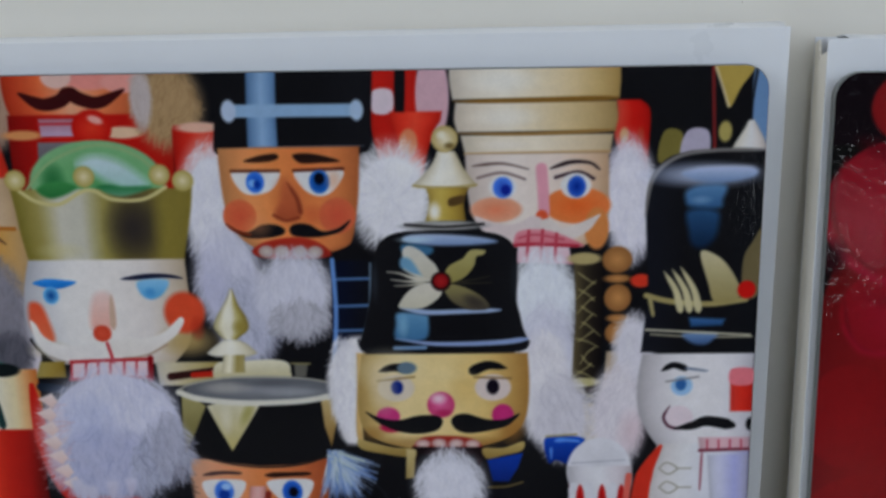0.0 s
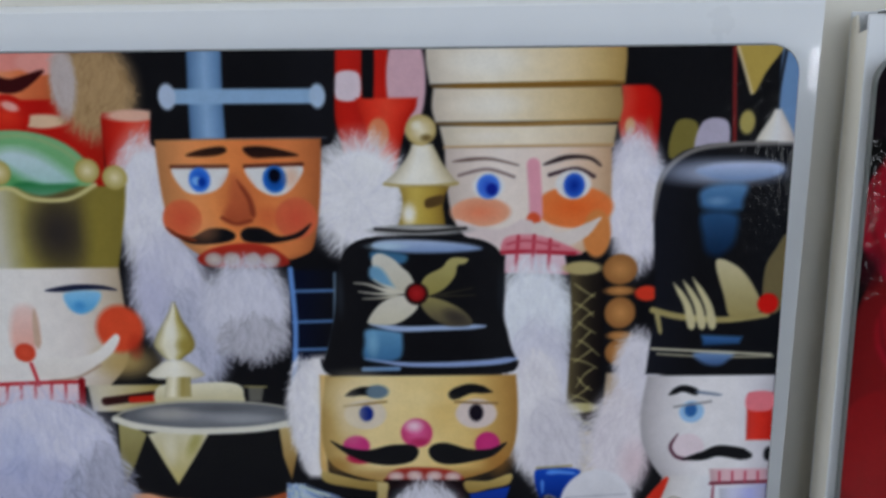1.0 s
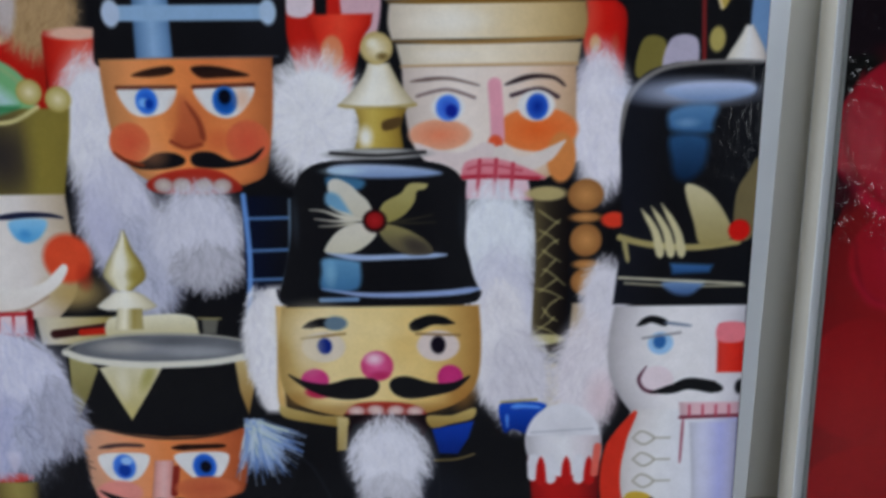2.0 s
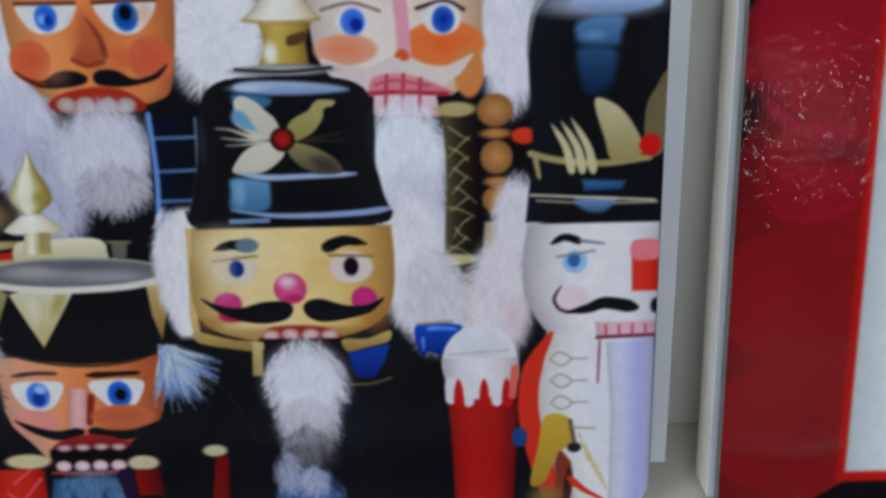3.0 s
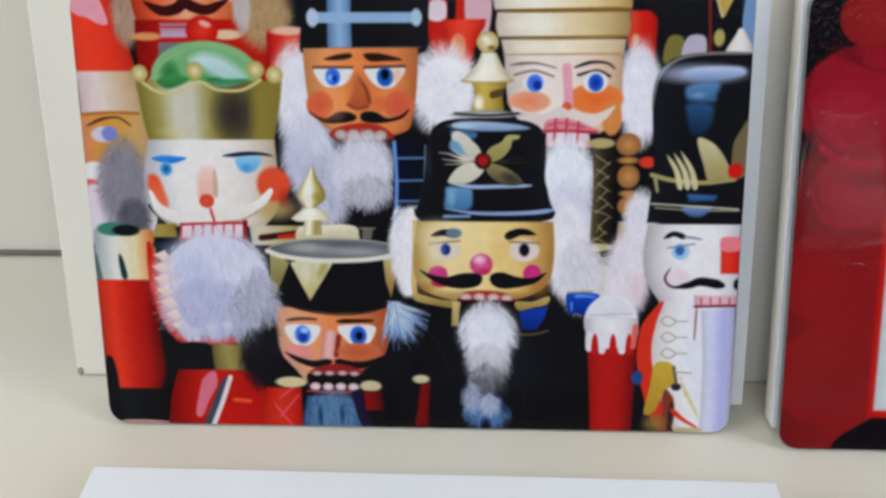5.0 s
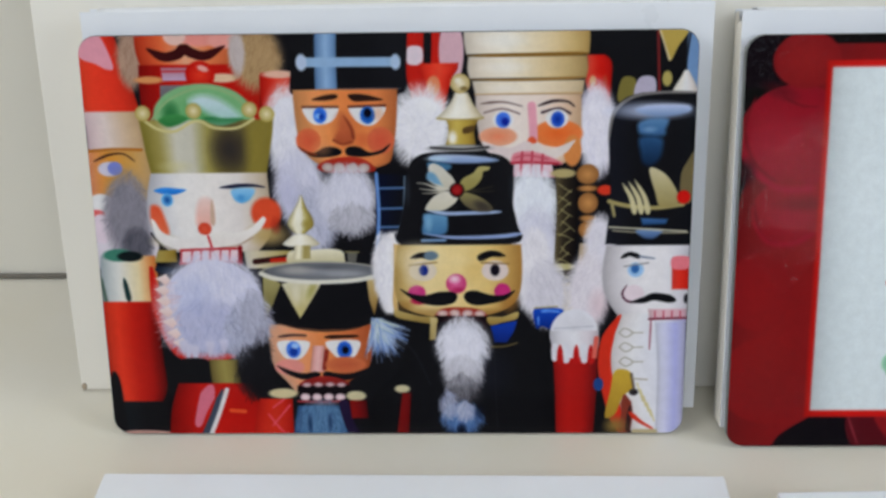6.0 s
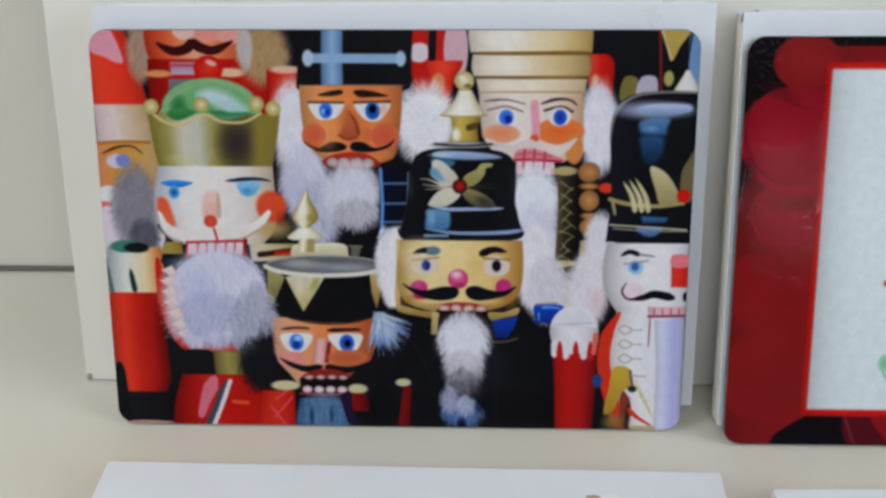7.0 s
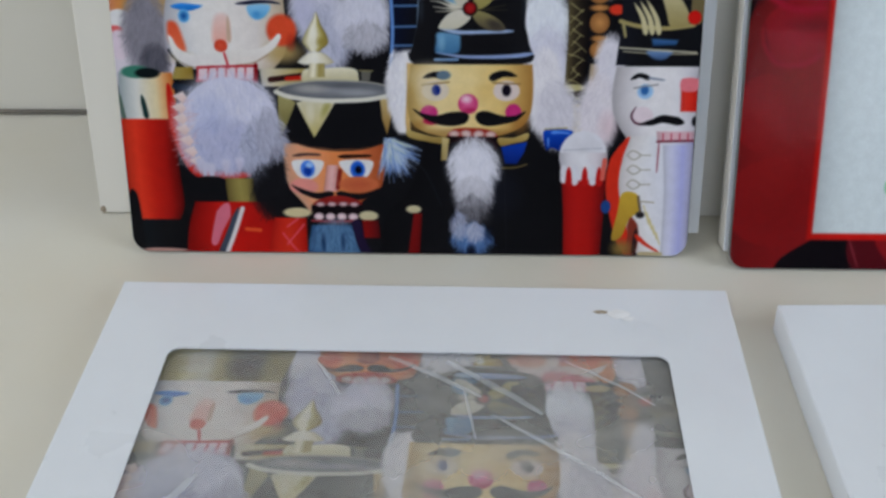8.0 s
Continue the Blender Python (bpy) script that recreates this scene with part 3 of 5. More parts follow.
art.oval((82.8, 166.0), 3.3, 3.9, (20, 50, 150), (60, 110, 210))
art.oval((57.3, 165.0), 1.7, 1.9, (30, 46, 150))
art.stroke([(70.1, 172.7), (70.8, 163.3), (71.1, 156.6)], 4.1, (228, 164, 178))
art.oval((70.3, 155.0), 2.2, 2.5, (222, 96, 60))
art.stroke([(46.5, 155.0), (52.6, 150.5), (61.5, 149.4), (69.2, 153.3)], 3.9, (222, 206, 204), 6.6)
art.stroke([(91.2, 155.5), (85.0, 150.7), (76.7, 148.2), (71.4, 152.7)], 2.5, (224, 212, 206), 6.1)
art.patch([(60.0, 145.5), (61.8, 149.6), (69.3, 150.4), (76.7, 148.6), (85.1, 144.6), (83.3, 143.6), (68.1, 143.6), (60.4, 144.1)], (222, 150, 160), (214, 120, 134))
art.patch([(61.6, 144.1), (80.3, 143.7), (81.5, 137.5), (61.0, 137.9)], (228, 206, 214), (222, 176, 188), sharp=True)
art.stroke([(60.5, 144.5), (68.1, 144.8), (83.4, 144.0)], 1.1, (180, 44, 64))
for a, b in (((65.6, 149.8), (64.8, 138.5)), ((70.6, 150.0), (69.9, 138.1)), ((75.7, 148.6), (75.0, 138.3))):
    art.stroke([a, b], 1.0, (192, 66, 84))
art.stroke([(62.1, 147.2), (68.2, 148.4), (78.3, 146.5)], 0.7, (196, 84, 100))
art.stroke([(61.0, 138.3), (81.5, 137.5)], 0.8, (214, 120, 140))
art.fur((70.6, 123.8), 12.9, 18.4, 420, 9.5, (238, 240, 244), (204, 206, 222), 270)
art.fur((73.2, 94.7), 13.0, 26.5, 520, 10.2, (226, 224, 234), (180, 178, 200), 275)
art.turned([(140.6, 81.9, 93.5), (120.4, 82.9, 93.3), (102.2, 82.2, 92.8), (86.7, 81.4, 92.1)], (112, 100, 70), (62, 54, 42), (40, 34, 30), (26, 22, 24))
for k in range(17):
    v, side = 134.0 - 3.2 * k, (-1) ** k
    art.stroke([(87.2 - side * art.rng.uniform(1.5, 4.2), v), (87.4, v - art.rng.uniform(1, 3)), (87.4 + side * art.rng.uniform(2, 5), v - art.rng.uniform(3, 7))], 0.8, (172, 162, 112), 0.3)
art.oval((86.0, 139.2), 6.1, 2.3, (186, 170, 120))
art.oval((86.0, 91.2), 6.2, 1.8, (190, 180, 130))
art.turned([(82.9, 80.1, 90.4), (64.9, 81.5, 93.5)], (196, 176, 132), (206, 188, 148))
art.turned([(103.5, 94.5, 104.1), (77.0, 92.7, 103.0)], (196, 176, 150), (150, 120, 90))
art.oval((97.9, 138.6), 5.5, 5.1, (206, 150, 92), (150, 104, 60))
art.oval((98.1, 131.5), 5.0, 1.7, (206, 150, 92), (150, 104, 60))
art.oval((98.3, 124.1), 5.0, 5.4, (206, 150, 92), (150, 104, 60))
art.oval((98.4, 116.3), 4.2, 1.7, (206, 150, 92), (150, 104, 60))
art.oval((98.6, 110.5), 4.8, 4.6, (206, 150, 92), (150, 104, 60))
art.oval((106.7, 130.6), 3.9, 2.6, (214, 66, 44))
art.figure("printed tan-faced soldier with flat black hat")
art.turned([(144.0, -36.2, 9.2), (88.8, -35.3, 8.3)], BLACK, BLACK)
art.fur((-49.5, 161.0), 11.2, 23.5, 420, 9.5, (236, 234, 238), (196, 194, 214), 262)
art.fur((-45.0, 132.6), 12.4, 20.1, 420, 10.2, (222, 220, 232), (170, 170, 196), 275)
art.fur((-38.6, 115.3), 11.4, 17.5, 360, 10.2, (206, 206, 222), (130, 132, 156), 290)
art.glow((-50.8, 129.8), 8.5, 17.3, (176, 176, 206), 0.45)
art.fur((15.9, 163.0), 15.5, 20.0, 560, 8.9, (240, 238, 240), (206, 204, 220))
art.glow((20.7, 173.2), 9.9, 6.1, (246, 244, 244), 0.6)
art.turned([(210.6, -45.7, 10.3), (193.9, -46.4, 9.5), (181.4, -47.5, 8.7), (179.2, -45.4, 5.4)], (30, 30, 34), BLACK, BLACK, (34, 34, 40))
art.turned([(210.7, -34.5, -23.9), (194.0, -35.1, -24.4), (180.9, -35.3, -24.3)], (96, 130, 170), (150, 180, 214), (106, 142, 184))
art.stroke([(-45.3, 180.9), (-21.0, 181.6), (6.5, 181.8)], 1.1, (96, 104, 120), 0.6)
art.stroke([(-41.4, 194.8), (4.0, 194.6)], 4.7, (150, 180, 212))
art.oval((-41.4, 194.8), 2.7, 4.1, (186, 200, 222))
art.oval((4.3, 194.6), 2.5, 3.8, (176, 196, 220))
art.turned([(181.6, -46.3, 4.9), (173.0, -46.0, 4.5), (162.6, -45.2, 3.8), (154.1, -43.3, 2.6), (148.6, -39.8, 1.6), (145.2, -35.7, -0.2), (142.8, -30.6, -5.8)], (214, 150, 98), (236, 158, 100), (232, 146, 84), (222, 132, 76), (228, 140, 84), (206, 122, 72))
art.patch([(-37.0, 176.7), (-32.1, 178.5), (-25.8, 179.3), (-24.4, 177.9), (-26.9, 176.7), (-32.2, 176.2)], (44, 30, 28), (70, 44, 32))
art.patch([(-19.3, 178.7), (-14.3, 179.3), (-8.1, 178.3), (-2.3, 176.3), (-10.2, 175.8), (-16.5, 175.8)], (38, 26, 26), (60, 36, 28))
art.patch([(-41.7, 172.9), (-33.1, 173.4), (-24.3, 172.8), (-27.0, 166.5), (-33.5, 164.3), (-38.7, 166.0)], (228, 226, 226))
art.patch([(-19.0, 172.8), (-9.9, 173.3), (-1.1, 172.7), (-4.8, 165.8), (-10.2, 163.6), (-15.9, 166.4)], (228, 226, 226))
art.stroke([(-41.7, 173.2), (-24.6, 173.1)], 1.1, (110, 60, 40))
art.stroke([(-19.0, 173.1), (-1.3, 173.6)], 1.1, (100, 50, 36))
art.oval((-33.3, 169.0), 3.3, 3.9, (36, 90, 196), (70, 130, 226))
art.oval((-10.0, 168.9), 3.7, 4.3, (20, 60, 130), (50, 118, 206))
art.oval((-10.0, 170.1), 1.8, 2.1, (12, 16, 32))
art.oval((-34.2, 168.6), 1.6, 1.4, (130, 180, 240))
art.oval((-32.6, 168.2), 1.2, 1.4, (24, 64, 160))
art.glow((-21.7, 162.1), 7.5, 11.5, (190, 104, 64), 0.7)
art.patch([(-23.4, 170.1), (-21.0, 168.4), (-17.9, 162.2), (-17.2, 157.5), (-19.8, 155.0), (-24.9, 155.4), (-26.5, 157.9), (-24.2, 162.6)], (206, 116, 72), (176, 88, 56), soft=2.4)
art.stroke([(-21.8, 168.8), (-18.3, 162.6), (-17.2, 157.1)], 1.0, (146, 70, 46), 1.8)
art.stroke([(-27.0, 156.7), (-22.8, 154.8), (-18.1, 155.8)], 1.2, (150, 70, 46))
art.oval((-39.6, 156.5), 6.1, 6.2, (212, 96, 66), (218, 116, 76))
art.oval((-3.9, 156.3), 6.7, 6.7, (212, 94, 68), (214, 112, 76))
art.patch([(-44.4, 153.4), (-41.3, 151.5), (-37.0, 150.5), (-32.0, 153.1), (-26.9, 153.2), (-23.6, 151.6), (-23.9, 149.8), (-27.9, 148.6), (-34.7, 148.2), (-39.4, 149.3)], BLACK)
art.patch([(-21.6, 151.6), (-19.3, 153.4), (-14.5, 153.1), (-9.5, 150.5), (-3.9, 151.6), (0.6, 154.6), (-2.3, 150.8), (-7.6, 149.0), (-14.0, 148.3), (-20.3, 149.1)], BLACK)
art.stroke([(-44.9, 153.8), (-40.9, 150.7), (-35.8, 149.5)], 0.6, (120, 50, 30), 1.2)
art.glow((-12.6, 157.0), 5.2, 4.8, (206, 96, 60), 0.5)
art.patch([(-35.8, 143.4), (-30.9, 146.8), (-20.7, 148.4), (-12.3, 146.9), (-6.6, 142.2), (-11.4, 140.4), (-30.7, 140.6)], (184, 58, 42), (150, 44, 36))
for at in ((-30.6, 143.2), (-25.0, 143.2), (-18.2, 143.0), (-12.6, 142.8)):
    art.oval(at, 2.9, 2.3, (200, 190, 184), (176, 150, 144))
art.fur((-20.9, 127.4), 14.1, 16.1, 500, 8.5, (226, 224, 234), (176, 176, 196), 270)
art.fur((-19.6, 115.9), 11.9, 7.6, 300, 9.1, (206, 204, 214), (120, 118, 128), 272, mass=0.8)
art.turned([(139.4, -6.8, 9.1), (94.8, -7.9, 4.9)], (16, 24, 52), BLACK)
art.stroke([(-6.2, 132.3), (6.8, 132.5)], 1.1, (90, 124, 170))
art.stroke([(-6.4, 121.9), (6.6, 122.2)], 1.1, (90, 124, 170))
art.stroke([(-6.6, 112.4), (6.4, 112.6)], 1.1, (90, 124, 170))
art.stroke([(-6.6, 139.7), (-5.9, 118.2), (-7.9, 94.8)], 1.7, (110, 150, 210))
art.stroke([(7.4, 138.2), (6.5, 121.0), (3.5, 109.4)], 0.8, (110, 130, 150))
art.figure("printed white-faced figure with tall black plumed hat")
art.fur((104.6, 103.5), 7.3, 14.6, 260, 9.6, (232, 228, 234), (196, 190, 204), 258)
art.fur((99.0, 77.0), 10.2, 20.9, 460, 10.8, (236, 230, 234), (196, 186, 198), 252)
art.glow((104.8, 71.0), 7.4, 12.0, (222, 190, 196), 0.5)
art.turned([(178.4, 123.4, 150.6), (176.3, 115.9, 150.4), (170.8, 110.6, 150.4), (160.3, 107.9, 150.3), (140.8, 108.7, 150.4), (123.7, 109.4, 150.3), (112.2, 108.3, 150.0), (102.9, 107.4, 149.8)], (34, 36, 46), BLACK, BLACK, (26, 28, 34))
art.stroke([(107.8, 154.8), (110.1, 168.7), (118.6, 176.3), (132.1, 178.5), (150.0, 178.4)], 1.9, (130, 126, 124), 1.4)
art.glow((128.6, 169.8), 26.7, 6.1, (196, 206, 232), 0.9)
art.patch([(120.3, 170.5), (128.5, 172.6), (145.1, 172.6), (146.6, 169.0), (135.3, 166.9), (125.3, 167.8)], (202, 210, 236), (120, 146, 186), soft=1.6)
art.patch([(122.4, 164.2), (128.7, 166.1), (136.4, 165.6), (135.5, 160.7), (134.3, 157.4), (123.9, 157.9), (121.8, 160.6)], (104, 144, 186), (58, 100, 142), soft=2.2)
art.patch([(122.9, 156.6), (133.3, 156.4), (134.2, 150.6), (132.6, 145.6), (128.6, 142.6), (124.8, 144.0), (123.4, 149.2)], (52, 92, 134), (22, 44, 74), soft=2.6)
art.glow((127.5, 160.5), 5.3, 2.1, (140, 172, 206), 0.6)
art.stroke([(108.8, 124.9), (117.5, 122.6), (131.5, 121.4), (145.3, 123.1)], 2.2, (170, 156, 104))
art.stroke([(115.0, 134.0), (119.6, 126.6), (121.6, 118.6)], 1.1, (206, 196, 156), 3.0)
art.stroke([(118.0, 134.8), (123.0, 126.6), (124.9, 118.6)], 1.1, (206, 196, 156), 3.0)
art.stroke([(121.0, 135.7), (126.3, 126.6), (128.2, 118.6)], 1.1, (206, 196, 156), 3.0)
art.patch([(128.0, 141.3), (135.0, 139.3), (140.8, 132.2), (143.3, 124.3), (134.2, 122.0), (131.2, 129.4)], (206, 196, 160), (160, 146, 96))
art.patch([(150.2, 149.1), (150.4, 126.5), (144.2, 124.3), (143.6, 137.9), (146.6, 144.9)], (120, 108, 76))
art.oval((145.4, 126.8), 3.3, 3.4, (206, 30, 24))
art.stroke([(109.9, 124.9), (111.6, 116.8)], 2.2, (170, 158, 110), 1.4)
art.stroke([(110.9, 109.9), (129.1, 108.7), (148.2, 108.7)], 0.8, (170, 164, 140))
art.patch([(124.7, 116.3), (138.1, 115.6), (137.1, 113.1), (125.5, 112.6)], (74, 118, 168), (44, 80, 128), soft=1.4, sharp=True)
art.patch([(122.8, 110.1), (135.1, 110.2), (133.8, 107.3), (130.6, 105.5), (125.7, 106.4)], (128, 156, 196), (70, 98, 142), soft=1.6)
art.stroke([(109.0, 111.7), (126.6, 110.6), (147.4, 109.3)], 0.9, (206, 200, 176))
art.turned([(102.3, 108.0, 149.6), (91.8, 106.6, 149.7), (80.0, 106.9, 150.0), (71.0, 110.5, 149.8), (65.0, 114.7, 149.5)], (206, 200, 204), (232, 228, 230), (234, 230, 232), (226, 222, 230))
art.turned([(66.2, 114.7, 149.4), (46.8, 109.5, 149.7), (22.1, 113.6, 149.6), (-0.6, 124.2, 150.0)], (222, 214, 212), (232, 230, 232), (226, 226, 236), (190, 190, 232))
art.stroke([(115.8, 65.0), (109.9, 52.9), (108.5, 37.5), (112.5, 18.9), (118.3, 1.3)], 5.7, (212, 56, 36), 7.4)
art.stroke([(115.5, 95.6), (119.7, 97.7), (124.5, 96.2)], 1.7, BLACK, 2.5)
art.stroke([(123.9, 96.5), (132.4, 95.3)], 1.4, (130, 140, 160), 0.8)
art.oval((123.0, 89.4), 4.0, 3.8, (160, 196, 230))
art.oval((122.7, 90.0), 2.0, 2.4, (60, 110, 170))
art.stroke([(117.3, 91.2), (129.1, 93.0)], 0.7, (150, 146, 150))
art.turned([(95.9, 141.4, 149.3), (90.6, 141.1, 149.5), (88.3, 141.2, 149.6), (79.1, 141.5, 150.0)], (226, 70, 60), (222, 56, 40), (206, 40, 30))
art.patch([(141.4, 95.9), (149.3, 95.9), (149.2, 90.0), (141.4, 90.0)], (230, 130, 140))
art.oval((122.3, 76.4), 5.4, 5.1, (230, 214, 220))
art.stroke([(118.8, 81.4), (116.6, 77.0), (118.4, 73.4), (121.9, 72.2)], 0.9, (90, 50, 66), 1.1)
art.stroke([(120.8, 72.2), (127.5, 73.4), (133.2, 75.2), (142.9, 73.4)], 1.7, BLACK, 4.3)
art.oval((149.1, 74.0), 1.4, 2.4, BLACK)
art.turned([(68.6, 130.0, 149.3), (63.2, 130.7, 149.6)], (226, 190, 196), (222, 180, 190))
art.stroke([(130.7, 63.2), (149.5, 63.8)], 1.1, (120, 50, 66))
art.stroke([(131.6, 63.2), (131.3, 46.8)], 0.9, (150, 70, 86), 0.6)
art.stroke([(133.4, 67.4), (133.6, 63.8)], 0.6, (190, 70, 90))
art.stroke([(137.7, 67.4), (137.9, 63.8)], 0.6, (190, 70, 90))
art.stroke([(142.0, 67.4), (142.1, 63.8)], 0.6, (190, 70, 90))
art.stroke([(146.2, 67.4), (146.4, 63.8)], 0.6, (190, 70, 90))
art.turned([(61.4, 133.7, 149.1), (34.6, 135.8, 149.4), (-0.5, 135.9, 150.0)], (222, 222, 236), (210, 210, 234), (180, 182, 228), (196, 194, 222))
art.stroke([(115.5, 55.9), (118.3, 58.3), (122.4, 55.9), (119.0, 53.5), (115.5, 55.9)], 0.6, (170, 164, 150))
art.stroke([(122.4, 55.9), (127.6, 55.9)], 0.5, (170, 164, 150))
art.stroke([(115.8, 48.0), (118.6, 50.4), (122.7, 48.0), (119.3, 45.6), (115.8, 48.0)], 0.6, (170, 164, 150))
art.stroke([(122.7, 48.0), (127.8, 48.0)], 0.5, (170, 164, 150))
art.stroke([(116.0, 40.0), (118.8, 42.5), (122.9, 40.0), (119.5, 37.6), (116.0, 40.0)], 0.6, (170, 164, 150))
art.stroke([(122.9, 40.0), (128.1, 40.1)], 0.5, (170, 164, 150))
art.patch([(114.1, 35.1), (121.9, 34.5), (123.4, 25.8), (118.3, 20.5), (114.5, 10.7), (109.3, 9.5), (111.8, 23.6)], (208, 174, 66), (176, 142, 54))
art.stroke([(119.4, 21.4), (120.9, 11.1), (119.4, 1.3)], 5.2, (138, 64, 50), 6.4)
art.stroke([(122.5, 15.8), (121.2, 1.3)], 2.0, (60, 40, 40), 2.6)
art.glow((114.7, 4.4), 8.2, 7.0, (146, 120, 66), 0.95)
art.oval((124.0, 23.3), 2.3, 1.9, (46, 42, 46))
art.stroke([(122.0, 12.0), (127.5, 7.0), (134.6, 2.6)], 3.5, (208, 58, 38), 1.2)
art.stroke([(122.5, 33.3), (124.0, 25.2)], 1.4, (110, 96, 80))
art.stroke([(123.2, 30.8), (130.7, 30.2)], 0.6, (170, 160, 140))
art.stroke([(124.7, 1.3), (135.8, 1.3)], 2.3, (190, 176, 140))
art.stroke([(125.6, 28.3), (128.8, 18.3)], 0.5, (206, 190, 120))
art.stroke([(127.5, 24.6), (130.4, 15.5)], 0.5, (206, 190, 120))
art.stroke([(129.3, 20.8), (131.9, 12.7)], 0.5, (206, 190, 120))
art.stroke([(131.2, 17.1), (133.5, 9.9)], 0.5, (206, 190, 120))
art.stroke([(133.1, 13.3), (135.1, 7.0)], 0.5, (206, 190, 120))
art.figure("printed white-faced king with gold crown and grey beard")
art.patch([(-119.6, 112.5), (-109.9, 94.8), (-122.2, 76.8), (-125.3, 33.7), (-114.9, 21.2), (-73.6, 15.0), (-48.3, 52.5), (-57.1, 115.3)], BLACK)
art.turned([(98.3, -148.7, -120.6), (85.8, -149.7, -119.8), (73.2, -149.9, -119.5)], (176, 186, 190), (222, 220, 214), (226, 210, 170), (226, 130, 60))
art.oval((-139.1, 98.6), 8.1, 3.3, (70, 130, 112))
art.oval((-133.4, 98.0), 6.4, 2.7, (24, 32, 34))
art.stroke([(-149.4, 85.8), (-147.8, 74.4)], 2.0, (90, 110, 100))
art.stroke([(-137.5, 86.4), (-135.8, 74.4)], 2.0, (36, 60, 60), 2.9)
art.turned([(73.8, -150.5, -118.6), (52.4, -149.9, -121.0), (27.4, -149.0, -119.8), (17.3, -146.2, -123.5)], (206, 60, 40), (226, 66, 42), (196, 40, 28), (170, 30, 24), (110, 18, 18))
art.turned([(18.6, -144.9, -118.0), (-1.2, -144.7, -119.4)], (30, 36, 42), BLACK, BLACK)
art.patch([(-149.2, 32.4), (-145.0, 32.4), (-143.4, 14.7), (-143.0, -1.9), (-150.8, -2.0)], BLACK)
art.patch([(-142.6, 1.9), (-120.4, 1.4), (-120.7, -2.8), (-143.0, -2.9)], (190, 150, 140))
art.stroke([(-123.1, 91.8), (-120.9, 70.7), (-115.7, 52.4), (-107.4, 43.8), (-83.9, 43.8)], 7.5, (196, 40, 30), 5.2)
art.oval((-90.9, 169.5), 24.6, 15.6, (98, 164, 104), (136, 184, 134))
art.glow((-106.9, 170.3), 6.0, 8.8, (40, 112, 60), 0.8)
art.patch([(-97.9, 176.5), (-91.7, 179.6), (-82.8, 177.6), (-74.7, 172.0), (-72.2, 168.3), (-79.3, 166.8), (-86.4, 169.3), (-93.1, 173.7)], (200, 216, 222), (170, 204, 200), soft=4.0)
art.glow((-87.2, 167.3), 6.0, 2.4, (34, 110, 66), 0.9)
art.glow((-109.3, 165.3), 3.2, 2.0, (30, 80, 46), 0.8)
art.stroke([(-116.7, 167.4), (-107.1, 177.4), (-90.0, 183.4), (-75.0, 178.9), (-66.3, 169.4)], 1.1, (150, 180, 130), 1.1)
art.turned([(167.3, -122.9, -56.4), (159.7, -121.8, -57.3), (149.9, -120.6, -59.2), (139.9, -118.7, -61.1)], (150, 138, 60), (172, 160, 96), (208, 204, 190), (200, 196, 182), (160, 150, 88), (126, 114, 58), (118, 106, 60), (146, 132, 64), (160, 144, 68))
art.glow((-79.0, 152.7), 12.9, 16.4, (56, 50, 50), 0.95)
art.glow((-67.2, 152.6), 6.2, 16.9, (150, 136, 62), 0.5)
art.glow((-106.6, 144.2), 11.3, 4.0, (206, 198, 150), 0.5)
art.patch([(-113.2, 167.5), (-105.7, 170.3), (-98.4, 168.2), (-103.5, 165.0), (-109.2, 164.1)], (74, 148, 84), (52, 120, 66), soft=1.4)
art.patch([(-90.1, 168.1), (-80.2, 168.0), (-71.1, 167.9), (-76.4, 165.6), (-82.5, 164.4), (-87.9, 165.7)], (52, 130, 78), (110, 160, 130), soft=1.4)
art.stroke([(-119.6, 166.8), (-113.7, 162.9), (-105.4, 161.8), (-97.2, 166.2), (-92.4, 166.7), (-85.7, 163.4), (-74.5, 163.3), (-65.9, 167.7)], 1.4, (206, 196, 140))
art.oval((-120.7, 170.8), 3.9, 3.9, (226, 216, 180), (176, 160, 90))
art.oval((-95.5, 171.8), 3.9, 3.9, (226, 216, 180), (176, 160, 90))
art.oval((-67.9, 172.2), 3.9, 3.9, (226, 216, 180), (176, 160, 90))
art.oval((-59.6, 169.9), 3.9, 3.9, (226, 216, 180), (176, 160, 90))
art.turned([(140.8, -119.2, -61.0), (129.9, -121.8, -60.4), (118.3, -122.6, -59.8), (108.1, -119.9, -61.4), (100.1, -112.4, -67.6)], (206, 206, 214), (232, 228, 226), (234, 228, 224), (226, 218, 214), (216, 196, 170))
art.glow((-61.9, 108.8), 13.9, 8.0, (186, 160, 104), 0.9)
art.glow((-114.8, 105.9), 10.0, 4.8, (206, 190, 150), 0.5)
art.patch([(-118.4, 132.1), (-113.4, 133.6), (-106.7, 133.1), (-102.1, 132.2), (-108.1, 129.9), (-114.2, 130.4)], (60, 148, 228), (40, 120, 206), soft=0.8)
art.oval((-112.0, 127.2), 3.0, 3.4, (24, 78, 150), (120, 190, 236))
art.patch([(-85.4, 133.3), (-79.2, 134.8), (-73.0, 135.3), (-66.0, 134.7), (-62.3, 133.2), (-69.1, 133.6), (-79.3, 132.9)], (36, 40, 66), soft=0.7)
art.patch([(-78.9, 132.5), (-68.0, 132.8), (-69.6, 127.8), (-74.3, 125.3), (-78.2, 127.4)], (150, 200, 232), (96, 168, 218), soft=1.2)
art.glow((-74.8, 128.2), 2.8, 2.4, (66, 140, 206), 0.6)
